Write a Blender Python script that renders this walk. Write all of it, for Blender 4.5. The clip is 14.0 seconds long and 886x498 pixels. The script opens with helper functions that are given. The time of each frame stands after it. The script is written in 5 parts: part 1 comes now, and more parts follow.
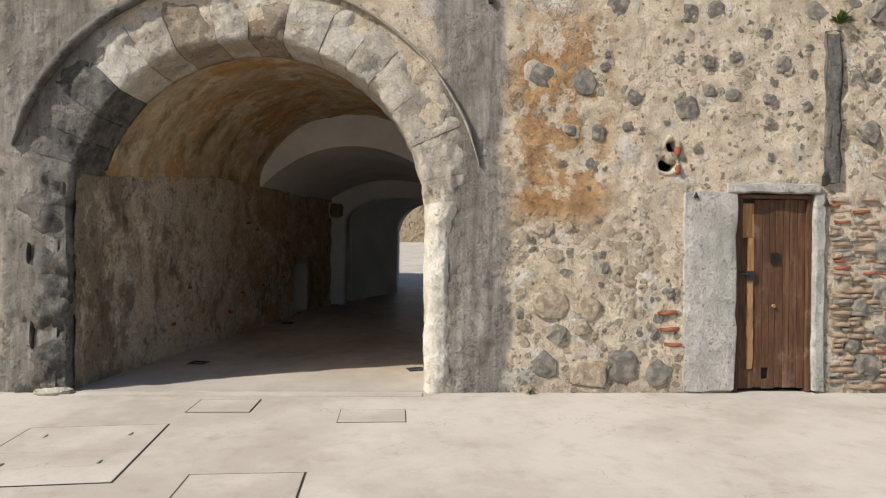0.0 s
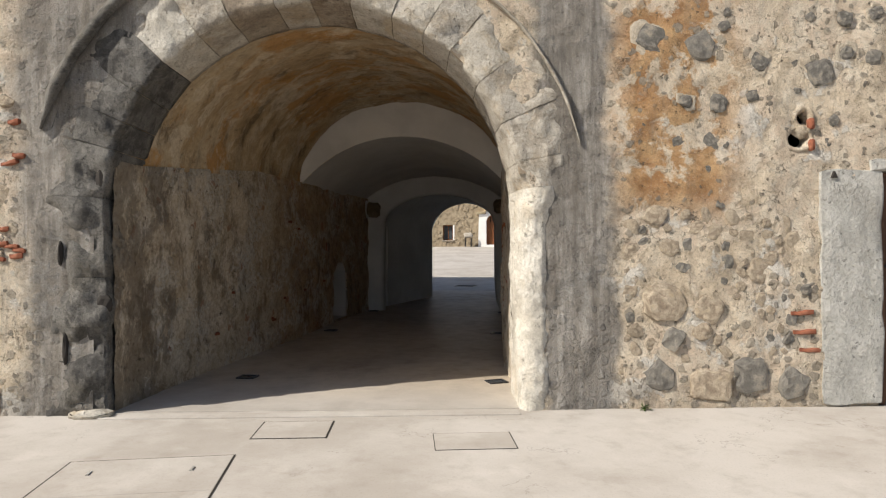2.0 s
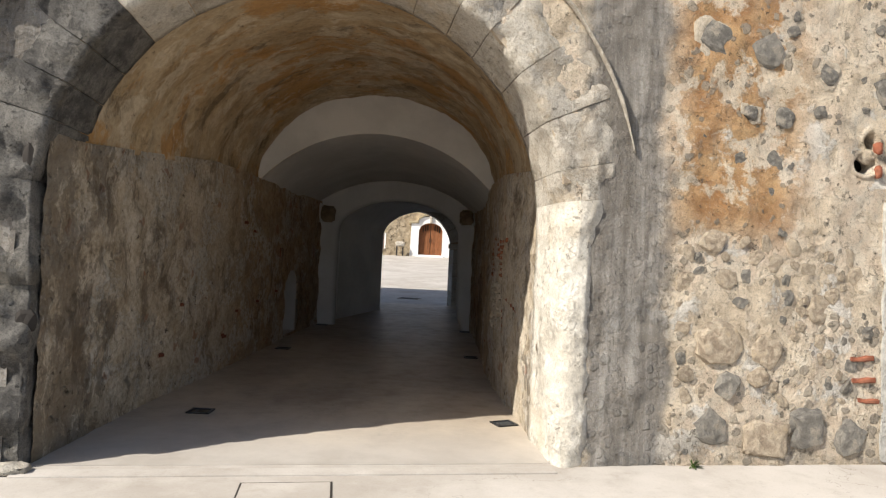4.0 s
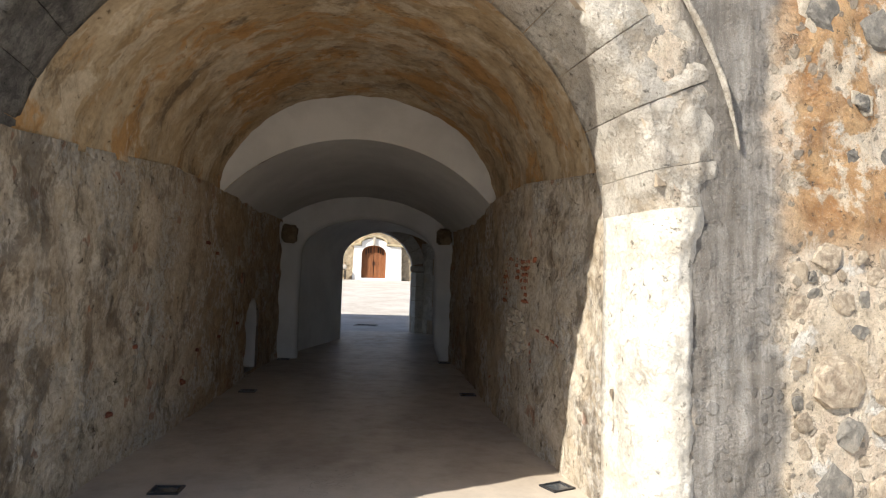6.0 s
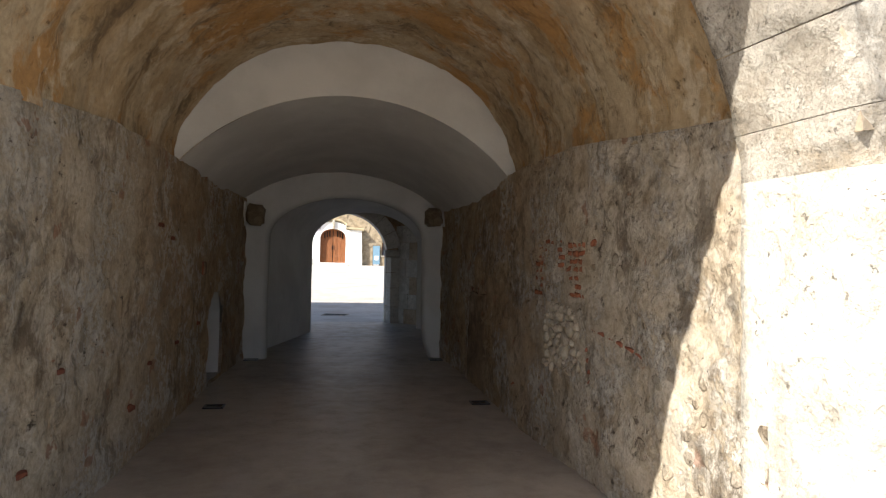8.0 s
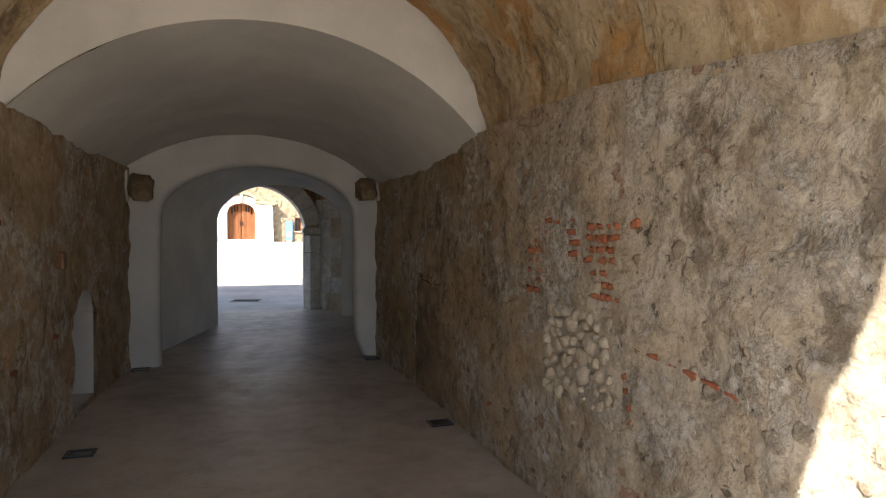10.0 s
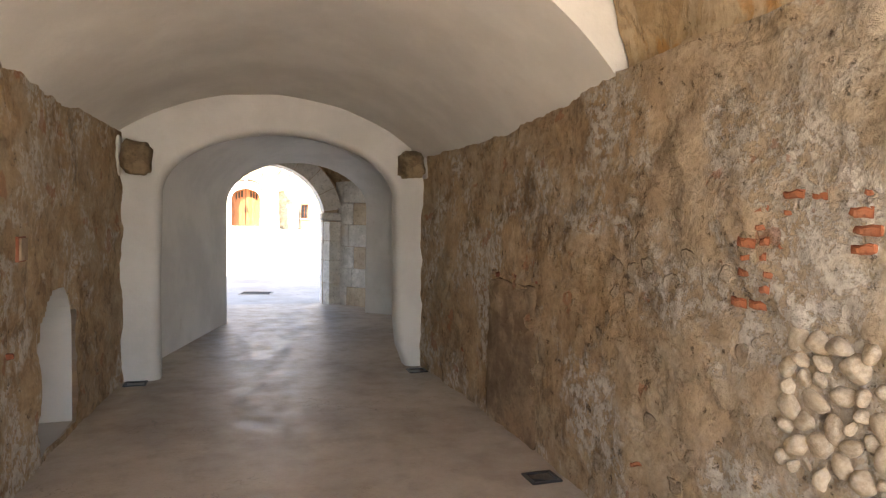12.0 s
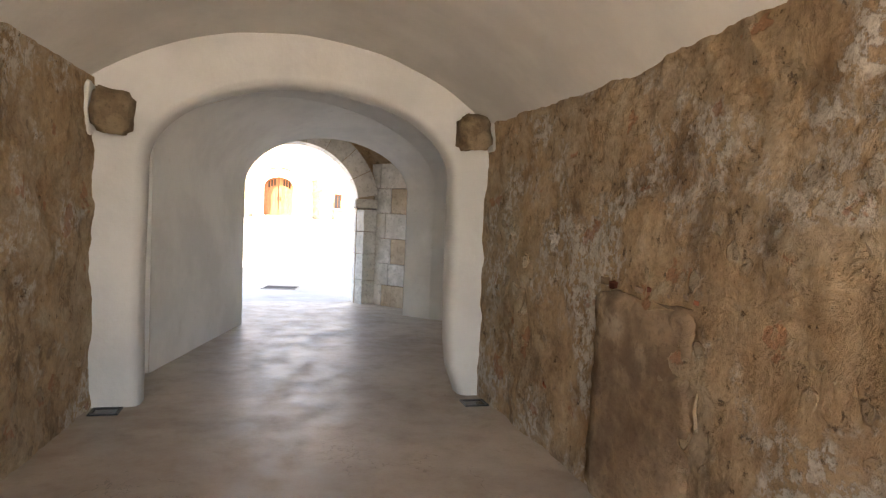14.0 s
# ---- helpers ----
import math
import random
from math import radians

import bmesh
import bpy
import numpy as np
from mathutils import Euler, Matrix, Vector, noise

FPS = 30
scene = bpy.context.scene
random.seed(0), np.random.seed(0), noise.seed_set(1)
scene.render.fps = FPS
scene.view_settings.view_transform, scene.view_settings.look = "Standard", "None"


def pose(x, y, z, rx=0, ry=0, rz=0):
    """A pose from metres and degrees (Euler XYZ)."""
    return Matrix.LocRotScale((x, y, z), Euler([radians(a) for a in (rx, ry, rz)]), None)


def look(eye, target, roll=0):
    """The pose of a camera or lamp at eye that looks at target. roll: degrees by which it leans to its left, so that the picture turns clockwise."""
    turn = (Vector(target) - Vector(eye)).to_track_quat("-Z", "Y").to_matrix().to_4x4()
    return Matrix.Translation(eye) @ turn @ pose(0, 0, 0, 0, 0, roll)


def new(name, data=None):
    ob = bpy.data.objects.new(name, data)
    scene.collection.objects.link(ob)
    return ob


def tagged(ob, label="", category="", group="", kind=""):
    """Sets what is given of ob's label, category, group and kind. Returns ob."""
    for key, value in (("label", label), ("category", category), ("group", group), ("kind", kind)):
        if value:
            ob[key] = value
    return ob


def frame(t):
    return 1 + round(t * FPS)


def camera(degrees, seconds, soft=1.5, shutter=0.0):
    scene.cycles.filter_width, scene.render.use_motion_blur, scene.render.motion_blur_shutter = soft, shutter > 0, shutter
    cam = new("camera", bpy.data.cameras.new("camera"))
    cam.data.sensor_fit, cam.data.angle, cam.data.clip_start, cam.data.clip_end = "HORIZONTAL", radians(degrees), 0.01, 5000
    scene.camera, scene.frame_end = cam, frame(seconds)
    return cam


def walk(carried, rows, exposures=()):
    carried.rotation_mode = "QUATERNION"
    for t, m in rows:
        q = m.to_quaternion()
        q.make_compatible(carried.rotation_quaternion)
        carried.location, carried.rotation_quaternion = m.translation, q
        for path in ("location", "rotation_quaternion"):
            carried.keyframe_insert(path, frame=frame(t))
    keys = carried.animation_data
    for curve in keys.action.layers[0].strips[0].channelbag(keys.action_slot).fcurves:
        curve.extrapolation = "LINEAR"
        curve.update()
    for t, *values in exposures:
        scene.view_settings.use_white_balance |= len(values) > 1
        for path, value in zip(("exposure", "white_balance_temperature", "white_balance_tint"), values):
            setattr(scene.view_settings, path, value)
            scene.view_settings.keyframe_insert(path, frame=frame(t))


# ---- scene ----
cam = camera(70.0, 14.0, soft=1.2)
PATH = [
    (0, (1.106, -6.391, 1.584), (0.9, -4.402, 1.548), 0.7),
    (0.5, (0.963, -6.178, 1.52), (0.772, -4.187, 1.48), -1.3),
    (1, (0.714, -5.931, 1.475), (0.435, -3.951, 1.434), -0.3),
    (1.5, (0.487, -5.76, 1.418), (0.19, -3.782, 1.403), 0.5),
    (2, (0.255, -5.562, 1.46), (0.02, -3.576, 1.441), -0.2),
    (2.5, (0.064, -5.33, 1.464), (-0.163, -3.343, 1.479), -0.6),
    (2.7, (-0.026, -5.243, 1.471), (-0.249, -3.256, 1.484), 0.6),
    (4.8, (-0.938, -4.147, 1.516), (-0.773, -2.154, 1.529), -0.1),
    (5, (-1.003, -4.021, 1.516), (-0.835, -2.028, 1.535), -1.5),
    (5.5, (-1.162, -3.753, 1.516), (-1.004, -1.762, 1.609), -0.4),
    (6, (-1.348, -3.46, 1.488), (-1.132, -1.474, 1.58), 1.9),
    (6.5, (-1.48, -3.159, 1.486), (-1.234, -1.175, 1.542), 1.3),
    (7, (-1.593, -2.828, 1.473), (-1.292, -0.852, 1.518), 1.3),
    (7.5, (-1.706, -2.461, 1.505), (-1.278, -0.508, 1.556), 0.8),
    (8, (-1.747, -2.069, 1.52), (-1.388, -0.102, 1.562), 1.2),
    (8.2, (-1.757, -1.935, 1.537), (-1.4, 0.032, 1.563), 2.0),
    (10.3, (-1.759, -0.353, 1.614), (-1.102, 1.535, 1.575), 0.7),
    (10.5, (-1.771, -0.25, 1.606), (-1.118, 1.64, 1.572), 1.6),
    (11, (-1.774, 0.284, 1.594), (-1.169, 2.19, 1.608), 2.5),
    (11.5, (-1.859, 0.656, 1.571), (-1.232, 2.554, 1.529), 1.1),
    (12, (-1.906, 1.109, 1.574), (-1.287, 3.01, 1.5), 0.9),
    (12.5, (-1.926, 1.497, 1.566), (-1.294, 3.393, 1.48), 0.6),
    (13, (-1.845, 1.921, 1.546), (-1.215, 3.816, 1.436), 0.2),
    (13.5, (-1.787, 2.32, 1.533), (-1.149, 4.212, 1.437), 1.8),
    (14, (-1.699, 2.748, 1.502), (-1.176, 4.677, 1.409), 2.4),
]
EXPOSURES = [(0, 0.22, 6450, 10), (2.7, 0.38, 6450, 10), (5, 0.8, 6350, 10), (7, 1.17, 6300, 10), (8.2, 1.32, 6350, 10), (10.3, 2.32, 6650, 10), (11, 3.15, 6950, 13), (12.5, 3.9, 7200, 14), (14, 4.2, 7250, 14)]
walk(cam, [(t, look(eye, target, roll)) for t, eye, target, roll in PATH], EXPOSURES)
# ---------------------------------------------------------------- light
SUN_EL, SUN_AZ = radians(41.5), radians(32.6)
SUN_WAY = Vector((math.cos(SUN_AZ) * math.cos(SUN_EL), math.sin(SUN_AZ) * math.cos(SUN_EL), -math.sin(SUN_EL)))
world = bpy.data.worlds.new("sky")
scene.world = world
world.use_nodes = True
wn = world.node_tree
sky = wn.nodes.new("ShaderNodeTexSky")
sky.sky_type, sky.sun_disc = "NISHITA", False
sky.sun_elevation = SUN_EL
sky.sun_rotation = math.atan2(-SUN_WAY.x, -SUN_WAY.y)
sky.air_density, sky.dust_density = 1.0, 1.5
wn.links.new(sky.outputs[0], wn.nodes["Background"].inputs[0])
wn.nodes["Background"].inputs[1].default_value = 0.095
sun = new("sun", bpy.data.lights.new("sun", "SUN"))
sun.data.energy, sun.data.angle, sun.data.color = 5.0, radians(0.53), (1.0, 0.94, 0.84)
sun.matrix_world = look((-20, -15, 25), Vector((-20, -15, 25)) + SUN_WAY)


# ---------------------------------------------------------------- node helpers
def material(name, rough=0.85):
    m = bpy.data.materials.new(name)
    m.use_nodes = True
    nt = m.node_tree
    bsdf = nt.nodes["Principled BSDF"]
    bsdf.inputs["Roughness"].default_value = rough
    bsdf.inputs["Specular IOR Level"].default_value = 0.3
    return m, nt, bsdf


def plug(nt, socket, value):
    if isinstance(value, bpy.types.NodeSocket):
        nt.links.new(value, socket)
    elif isinstance(value, tuple) and len(value) == 3 and socket.type == "RGBA":
        socket.default_value = (*value, 1)
    else:
        socket.default_value = value


def coords(nt, scale=(1, 1, 1), warp=0.0, warp_scale=3.0):
    tc = nt.nodes.new("ShaderNodeTexCoord")
    mp = nt.nodes.new("ShaderNodeMapping")
    mp.inputs["Scale"].default_value = scale
    out = tc.outputs["Object"]
    if warp:
        n = noise_tex(nt, out, warp_scale, 3, colour=True)
        mad = nt.nodes.new("ShaderNodeVectorMath")
        mad.operation = "MULTIPLY_ADD"
        nt.links.new(n, mad.inputs[0])
        mad.inputs[1].default_value = (warp, warp, warp)
        nt.links.new(out, mad.inputs[2])
        out = mad.outputs[0]
    nt.links.new(out, mp.inputs[0])
    return mp.outputs[0]


def noise_tex(nt, vec, scale, detail=5, rough=0.6, colour=False):
    n = nt.nodes.new("ShaderNodeTexNoise")
    nt.links.new(vec, n.inputs["Vector"])
    n.inputs["Scale"].default_value, n.inputs["Detail"].default_value, n.inputs["Roughness"].default_value = scale, detail, rough
    return n.outputs["Color" if colour else "Fac"]


def cells(nt, vec, scale, feature="F1", out="Distance", random=1.0):
    n = nt.nodes.new("ShaderNodeTexVoronoi")
    n.feature = feature
    nt.links.new(vec, n.inputs["Vector"])
    n.inputs["Scale"].default_value, n.inputs["Randomness"].default_value = scale, random
    return n.outputs[out]


def step(nt, value, lo, hi, a=0.0, b=1.0):
    n = nt.nodes.new("ShaderNodeMapRange")
    n.interpolation_type = "SMOOTHSTEP"
    plug(nt, n.inputs[0], value)
    for i, v in zip((1, 2, 3, 4), (lo, hi, a, b)):
        n.inputs[i].default_value = v
    return n.outputs[0]


def calc(nt, op, a, b=0.0, c=0.0):
    n = nt.nodes.new("ShaderNodeMath")
    n.operation = op
    for i, v in enumerate((a, b, c)):
        plug(nt, n.inputs[i], v)
    return n.outputs[0]


def mix(nt, fac, a, b, how="MIX"):
    n = nt.nodes.new("ShaderNodeMix")
    n.data_type, n.blend_type = "RGBA", how
    plug(nt, n.inputs[0], fac)
    plug(nt, n.inputs[6], a)
    plug(nt, n.inputs[7], b)
    return n.outputs[2]


def ramp(nt, fac, *stops):
    n = nt.nodes.new("ShaderNodeValToRGB")
    el = n.color_ramp.elements
    while len(el) < len(stops):
        el.new(0.5)
    for e, (p, c) in zip(el, stops):
        e.position, e.color = p, (*c, 1)
    plug(nt, n.inputs[0], fac)
    return n.outputs[0]


def relief(nt, bsdf, height, strength=0.5, dist=0.02):
    n = nt.nodes.new("ShaderNodeBump")
    n.inputs["Strength"].default_value, n.inputs["Distance"].default_value = strength, dist
    nt.links.new(height, n.inputs["Height"])
    nt.links.new(n.outputs[0], bsdf.inputs["Normal"])


def axes(nt):
    tc = nt.nodes.new("ShaderNodeTexCoord")
    s = nt.nodes.new("ShaderNodeSeparateXYZ")
    nt.links.new(tc.outputs["Object"], s.inputs[0])
    return s.outputs


def own_random(nt):
    return nt.nodes.new("ShaderNodeObjectInfo").outputs["Random"]


# ---------------------------------------------------------------- materials
def flakes(nt, vec, scale, at, width=0.02, detail=12, rough=0.68):
    """Sharp-edged patches where a layer of plaster still holds."""
    return step(nt, noise_tex(nt, vec, scale, detail, rough), at - width, at + width)


def set_stones(nt, vec, scale, share, size=0.30):
    """Scattered stones: mask and a tone of their own."""
    d = cells(nt, vec, scale, "F1", "Distance")
    n = nt.nodes.new("ShaderNodeSeparateColor")
    nt.links.new(cells(nt, vec, scale, "F1", "Color"), n.inputs[0])
    return calc(nt, "MULTIPLY", step(nt, d, size, size - 0.07), step(nt, n.outputs[0], 1 - share - 0.01, 1 - share + 0.01)), n.outputs[1]


def cracks(nt, vec, scale, width):
    return step(nt, calc(nt, "ABSOLUTE", calc(nt, "SUBTRACT", noise_tex(nt, vec, scale, 6, 0.6), 0.5)), width, 0.0)


def facade_plaster():
    m, nt, b = material("old_lime_plaster", 0.92)
    p = coords(nt)
    v = coords(nt, warp=0.22, warp_scale=2.5)
    w = coords(nt, warp=0.12, warp_scale=7.0)
    x, y, z = axes(nt)
    mid = noise_tex(nt, v, 4.5, 9, 0.7)
    fine = noise_tex(nt, p, 42, 8, 0.8)
    broad = noise_tex(nt, p, 0.8, 5, 0.6)
    col = ramp(nt, mid, (0.3, (0.28, 0.215, 0.15)), (0.42, (0.60, 0.49, 0.355)), (0.55, (0.74, 0.625, 0.475)), (0.72, (0.82, 0.74, 0.61)))
    # coats of plaster, one over the other
    coat = flakes(nt, v, 1.5, 0.48)
    col = mix(nt, calc(nt, "MULTIPLY", coat, 0.7), col, mix(nt, step(nt, noise_tex(nt, p, 7, 7), 0.4, 0.62), (0.66, 0.53, 0.40), (0.76, 0.67, 0.54)))
    lime = flakes(nt, v, 2.1, 0.585)
    col = mix(nt, calc(nt, "MULTIPLY", lime, 0.75), col, (0.74, 0.705, 0.64))
    wash = calc(nt, "MULTIPLY", step(nt, calc(nt, "ABSOLUTE", calc(nt, "SUBTRACT", x, 1.25)), 0.3, 0.75, 1, 0),
                calc(nt, "MULTIPLY", step(nt, z, 1.5, 1.95), step(nt, z, 3.5, 4.2, 1, 0)))
    wash = calc(nt, "MULTIPLY", wash, flakes(nt, v, 2.6, 0.465, 0.03))
    col = mix(nt, calc(nt, "MULTIPLY", wash, 0.92), col, mix(nt, step(nt, mid, 0.35, 0.65), (0.36, 0.17, 0.055), (0.60, 0.37, 0.17)))
    streak = noise_tex(nt, coords(nt, (6.0, 6.0, 0.45)), 1.0, 8, 0.7)
    col = mix(nt, step(nt, streak, 0.54, 0.74, 0, 0.6), col, (0.24, 0.215, 0.185))
    # mortar beds with small stones below and beside
    low = calc(nt, "ADD", broad, calc(nt, "ADD", step(nt, z, 0.3, 1.6, 0.13, 0), step(nt, x, -4.3, -4.7, 0, 0.14)))
    low = calc(nt, "MAXIMUM", step(nt, low, 0.52, 0.58), step(nt, x, 4.0, 4.3))
    sm, tone = set_stones(nt, w, 8.5, 0.75, 0.36)
    sm = calc(nt, "MULTIPLY", sm, low)
    col = mix(nt, calc(nt, "MULTIPLY", sm, 0.85), col, mix(nt, tone, (0.16, 0.145, 0.125), (0.55, 0.47, 0.36)))
    s2, tone2 = set_stones(nt, coords(nt, warp=0.1, warp_scale=9.0), 13.0, 0.22, 0.34)
    col = mix(nt, calc(nt, "MULTIPLY", s2, 0.8), col, mix(nt, tone2, (0.13, 0.12, 0.11), (0.34, 0.29, 0.22)))
    pits = step(nt, noise_tex(nt, p, 16, 8, 0.78), 0.365, 0.40, 1, 0)
    col = mix(nt, calc(nt, "MULTIPLY", pits, 0.85), col, (0.08, 0.065, 0.05))
    crk = calc(nt, "MULTIPLY", cracks(nt, v, 2.6, 0.007), step(nt, noise_tex(nt, p, 1.7, 3), 0.5, 0.6))
    col = mix(nt, calc(nt, "MULTIPLY", crk, 0.7), col, (0.1, 0.08, 0.06))
    foot = calc(nt, "MULTIPLY", step(nt, z, 0.02, 0.45, 1, 0), step(nt, mid, 0.4, 0.6))
    col = mix(nt, calc(nt, "MULTIPLY", foot, 0.55), col, (0.17, 0.145, 0.115))
    # grey cement band beside the arch, sooty left flank
    wob = calc(nt, "MULTIPLY", calc(nt, "SUBTRACT", noise_tex(nt, p, 2.2, 7), 0.5), 0.5)
    bx = calc(nt, "ADD", calc(nt, "ADD", x, wob), calc(nt, "MULTIPLY", z, 0.03))
    band = calc(nt, "MULTIPLY", step(nt, bx, 0.04, 0.14), step(nt, bx, 0.68, 0.82, 1, 0))
    cement = ramp(nt, noise_tex(nt, coords(nt, (4.5, 4.5, 0.4)), 1.6, 10, 0.72), (0.32, (0.06, 0.057, 0.053)), (0.48, (0.19, 0.18, 0.168)), (0.66, (0.42, 0.40, 0.37)))
    col = mix(nt, calc(nt, "MULTIPLY", band, 0.88), col, cement)
    flank = calc(nt, "MULTIPLY", step(nt, bx, -4.5, -4.2), step(nt, bx, -3.4, -3.0, 1, 0))
    col = mix(nt, calc(nt, "MULTIPLY", flank, 0.85), col, cement)
    col = mix(nt, step(nt, fine, 0.34, 0.50, 0.5, 0), col, (0.22, 0.175, 0.125))
    grain = noise_tex(nt, p, 105, 3, 0.7)
    col = mix(nt, step(nt, grain, 0.36, 0.48, 0.35, 0), col, (0.20, 0.16, 0.115))
    col = mix(nt, step(nt, grain, 0.57, 0.70, 0, 0.25), col, (0.86, 0.80, 0.70))
    plug(nt, b.inputs["Base Color"], col)
    h = calc(nt, "ADD", calc(nt, "ADD", calc(nt, "MULTIPLY", mid, 0.8), calc(nt, "MULTIPLY", grain, 0.25)), calc(nt, "MULTIPLY", fine, 0.45))
    for k, f in ((coat, 0.22), (lime, 0.18), (sm, 0.35), (s2, 0.22)):
        h = calc(nt, "ADD", h, calc(nt, "MULTIPLY", k, f))
    for k, f in ((pits, 0.5), (crk, 0.35)):
        h = calc(nt, "SUBTRACT", h, calc(nt, "MULTIPLY", k, f))
    relief(nt, b, h, 1.0, 0.055)
    return m


def tunnel_plaster():
    m, nt, b = material("rough_tunnel_masonry", 0.9)
    p = coords(nt)
    v = coords(nt, warp=0.25, warp_scale=2.0)
    w = coords(nt, warp=0.12, warp_scale=6.0)
    x, y, z = axes(nt)
    mid = noise_tex(nt, v, 3.2, 10, 0.72)
    fine = noise_tex(nt, p, 26, 7, 0.75)
    col = ramp(nt, mid, (0.29, (0.14, 0.085, 0.044)), (0.42, (0.33, 0.22, 0.125)), (0.55, (0.47, 0.335, 0.20)), (0.72, (0.58, 0.465, 0.32)))
    coat = flakes(nt, v, 1.2, 0.50)
    col = mix(nt, calc(nt, "MULTIPLY", coat, 0.55), col, mix(nt, step(nt, noise_tex(nt, p, 6, 8), 0.38, 0.64), (0.34, 0.25, 0.155), (0.50, 0.41, 0.295)))
    # greyer render toward the mouth, with the daylight's falloff brightened into its colour
    grey = step(nt, calc(nt, "ADD", y, calc(nt, "MULTIPLY", mid, 3.0)), 3.2, 5.6, 0.8, 0.0)
    col = mix(nt, grey, col, ramp(nt, noise_tex(nt, v, 3.6, 9, 0.7), (0.3, (0.29, 0.22, 0.145)), (0.44, (0.55, 0.465, 0.345)), (0.64, (0.73, 0.66, 0.545))))
    lime = calc(nt, "MULTIPLY", flakes(nt, v, 1.5, 0.53, 0.05), flakes(nt, p, 15, 0.48, 0.04, 7, 0.72))
    col = mix(nt, calc(nt, "MULTIPLY", lime, 0.85), col, (0.63, 0.585, 0.51))
    dark = step(nt, noise_tex(nt, coords(nt, (1, 1, 0.5), 0.2), 2.4, 10, 0.74), 0.53, 0.63)
    col = mix(nt, calc(nt, "MULTIPLY", dark, 0.65), col, (0.125, 0.082, 0.046))
    red = flakes(nt, w, 4.2, 0.665, 0.012, 5, 0.5)
    col = mix(nt, calc(nt, "MULTIPLY", red, 0.6), col, (0.33, 0.125, 0.06))
    sm, tone = set_stones(nt, w, 7.5, 0.5, 0.36)
    sm = calc(nt, "MULTIPLY", sm, calc(nt, "MULTIPLY", step(nt, noise_tex(nt, p, 0.9, 4), 0.47, 0.54), step(nt, z, 1.5, 2.0, 1, 0)))
    col = mix(nt, calc(nt, "MULTIPLY", sm, 0.6), col, mix(nt, tone, (0.22, 0.165, 0.11), (0.52, 0.44, 0.33)))
    # weather stains run down the plaster beside the mouth
    run = noise_tex(nt, coords(nt, (3.6, 3.6, 1.3), 0.45, 2.5), 1.0, 11, 0.76)
    edge = calc(nt, "ADD", step(nt, y, 2.6, -0.3, 0.0, 0.085), calc(nt, "MULTIPLY", step(nt, x, -2.0, -3.0), step(nt, y, 0.9, -0.2, 0.0, 0.07)))
    wet = step(nt, calc(nt, "ADD", run, edge), 0.57, 0.66)
    col = mix(nt, calc(nt, "MULTIPLY", wet, 0.62), col, (0.115, 0.085, 0.055))
    pits = step(nt, noise_tex(nt, p, 12, 8, 0.78), 0.355, 0.395, 1, 0)
    col = mix(nt, calc(nt, "MULTIPLY", pits, 0.8), col, (0.065, 0.045, 0.03))
    crk = calc(nt, "MULTIPLY", cracks(nt, v, 2.2, 0.008), step(nt, noise_tex(nt, p, 1.7, 3), 0.47, 0.57))
    col = mix(nt, calc(nt, "MULTIPLY", crk, 0.1), col, (0.09, 0.065, 0.045))
    col = mix(nt, step(nt, fine, 0.3, 0.62, 0.4, 0), col, (0.14, 0.10, 0.065))
    plug(nt, b.inputs["Base Color"], col)
    h = calc(nt, "ADD", calc(nt, "MULTIPLY", mid, 0.9), calc(nt, "MULTIPLY", fine, 0.4))
    for k, f in ((coat, 0.2), (lime, 0.2), (sm, 0.35)):
        h = calc(nt, "ADD", h, calc(nt, "MULTIPLY", k, f))
    for k, f in ((pits, 0.45), (crk, 0.06), (red, 0.1)):
        h = calc(nt, "SUBTRACT", h, calc(nt, "MULTIPLY", k, f))
    relief(nt, b, h, 1.0, 0.055)
    return m


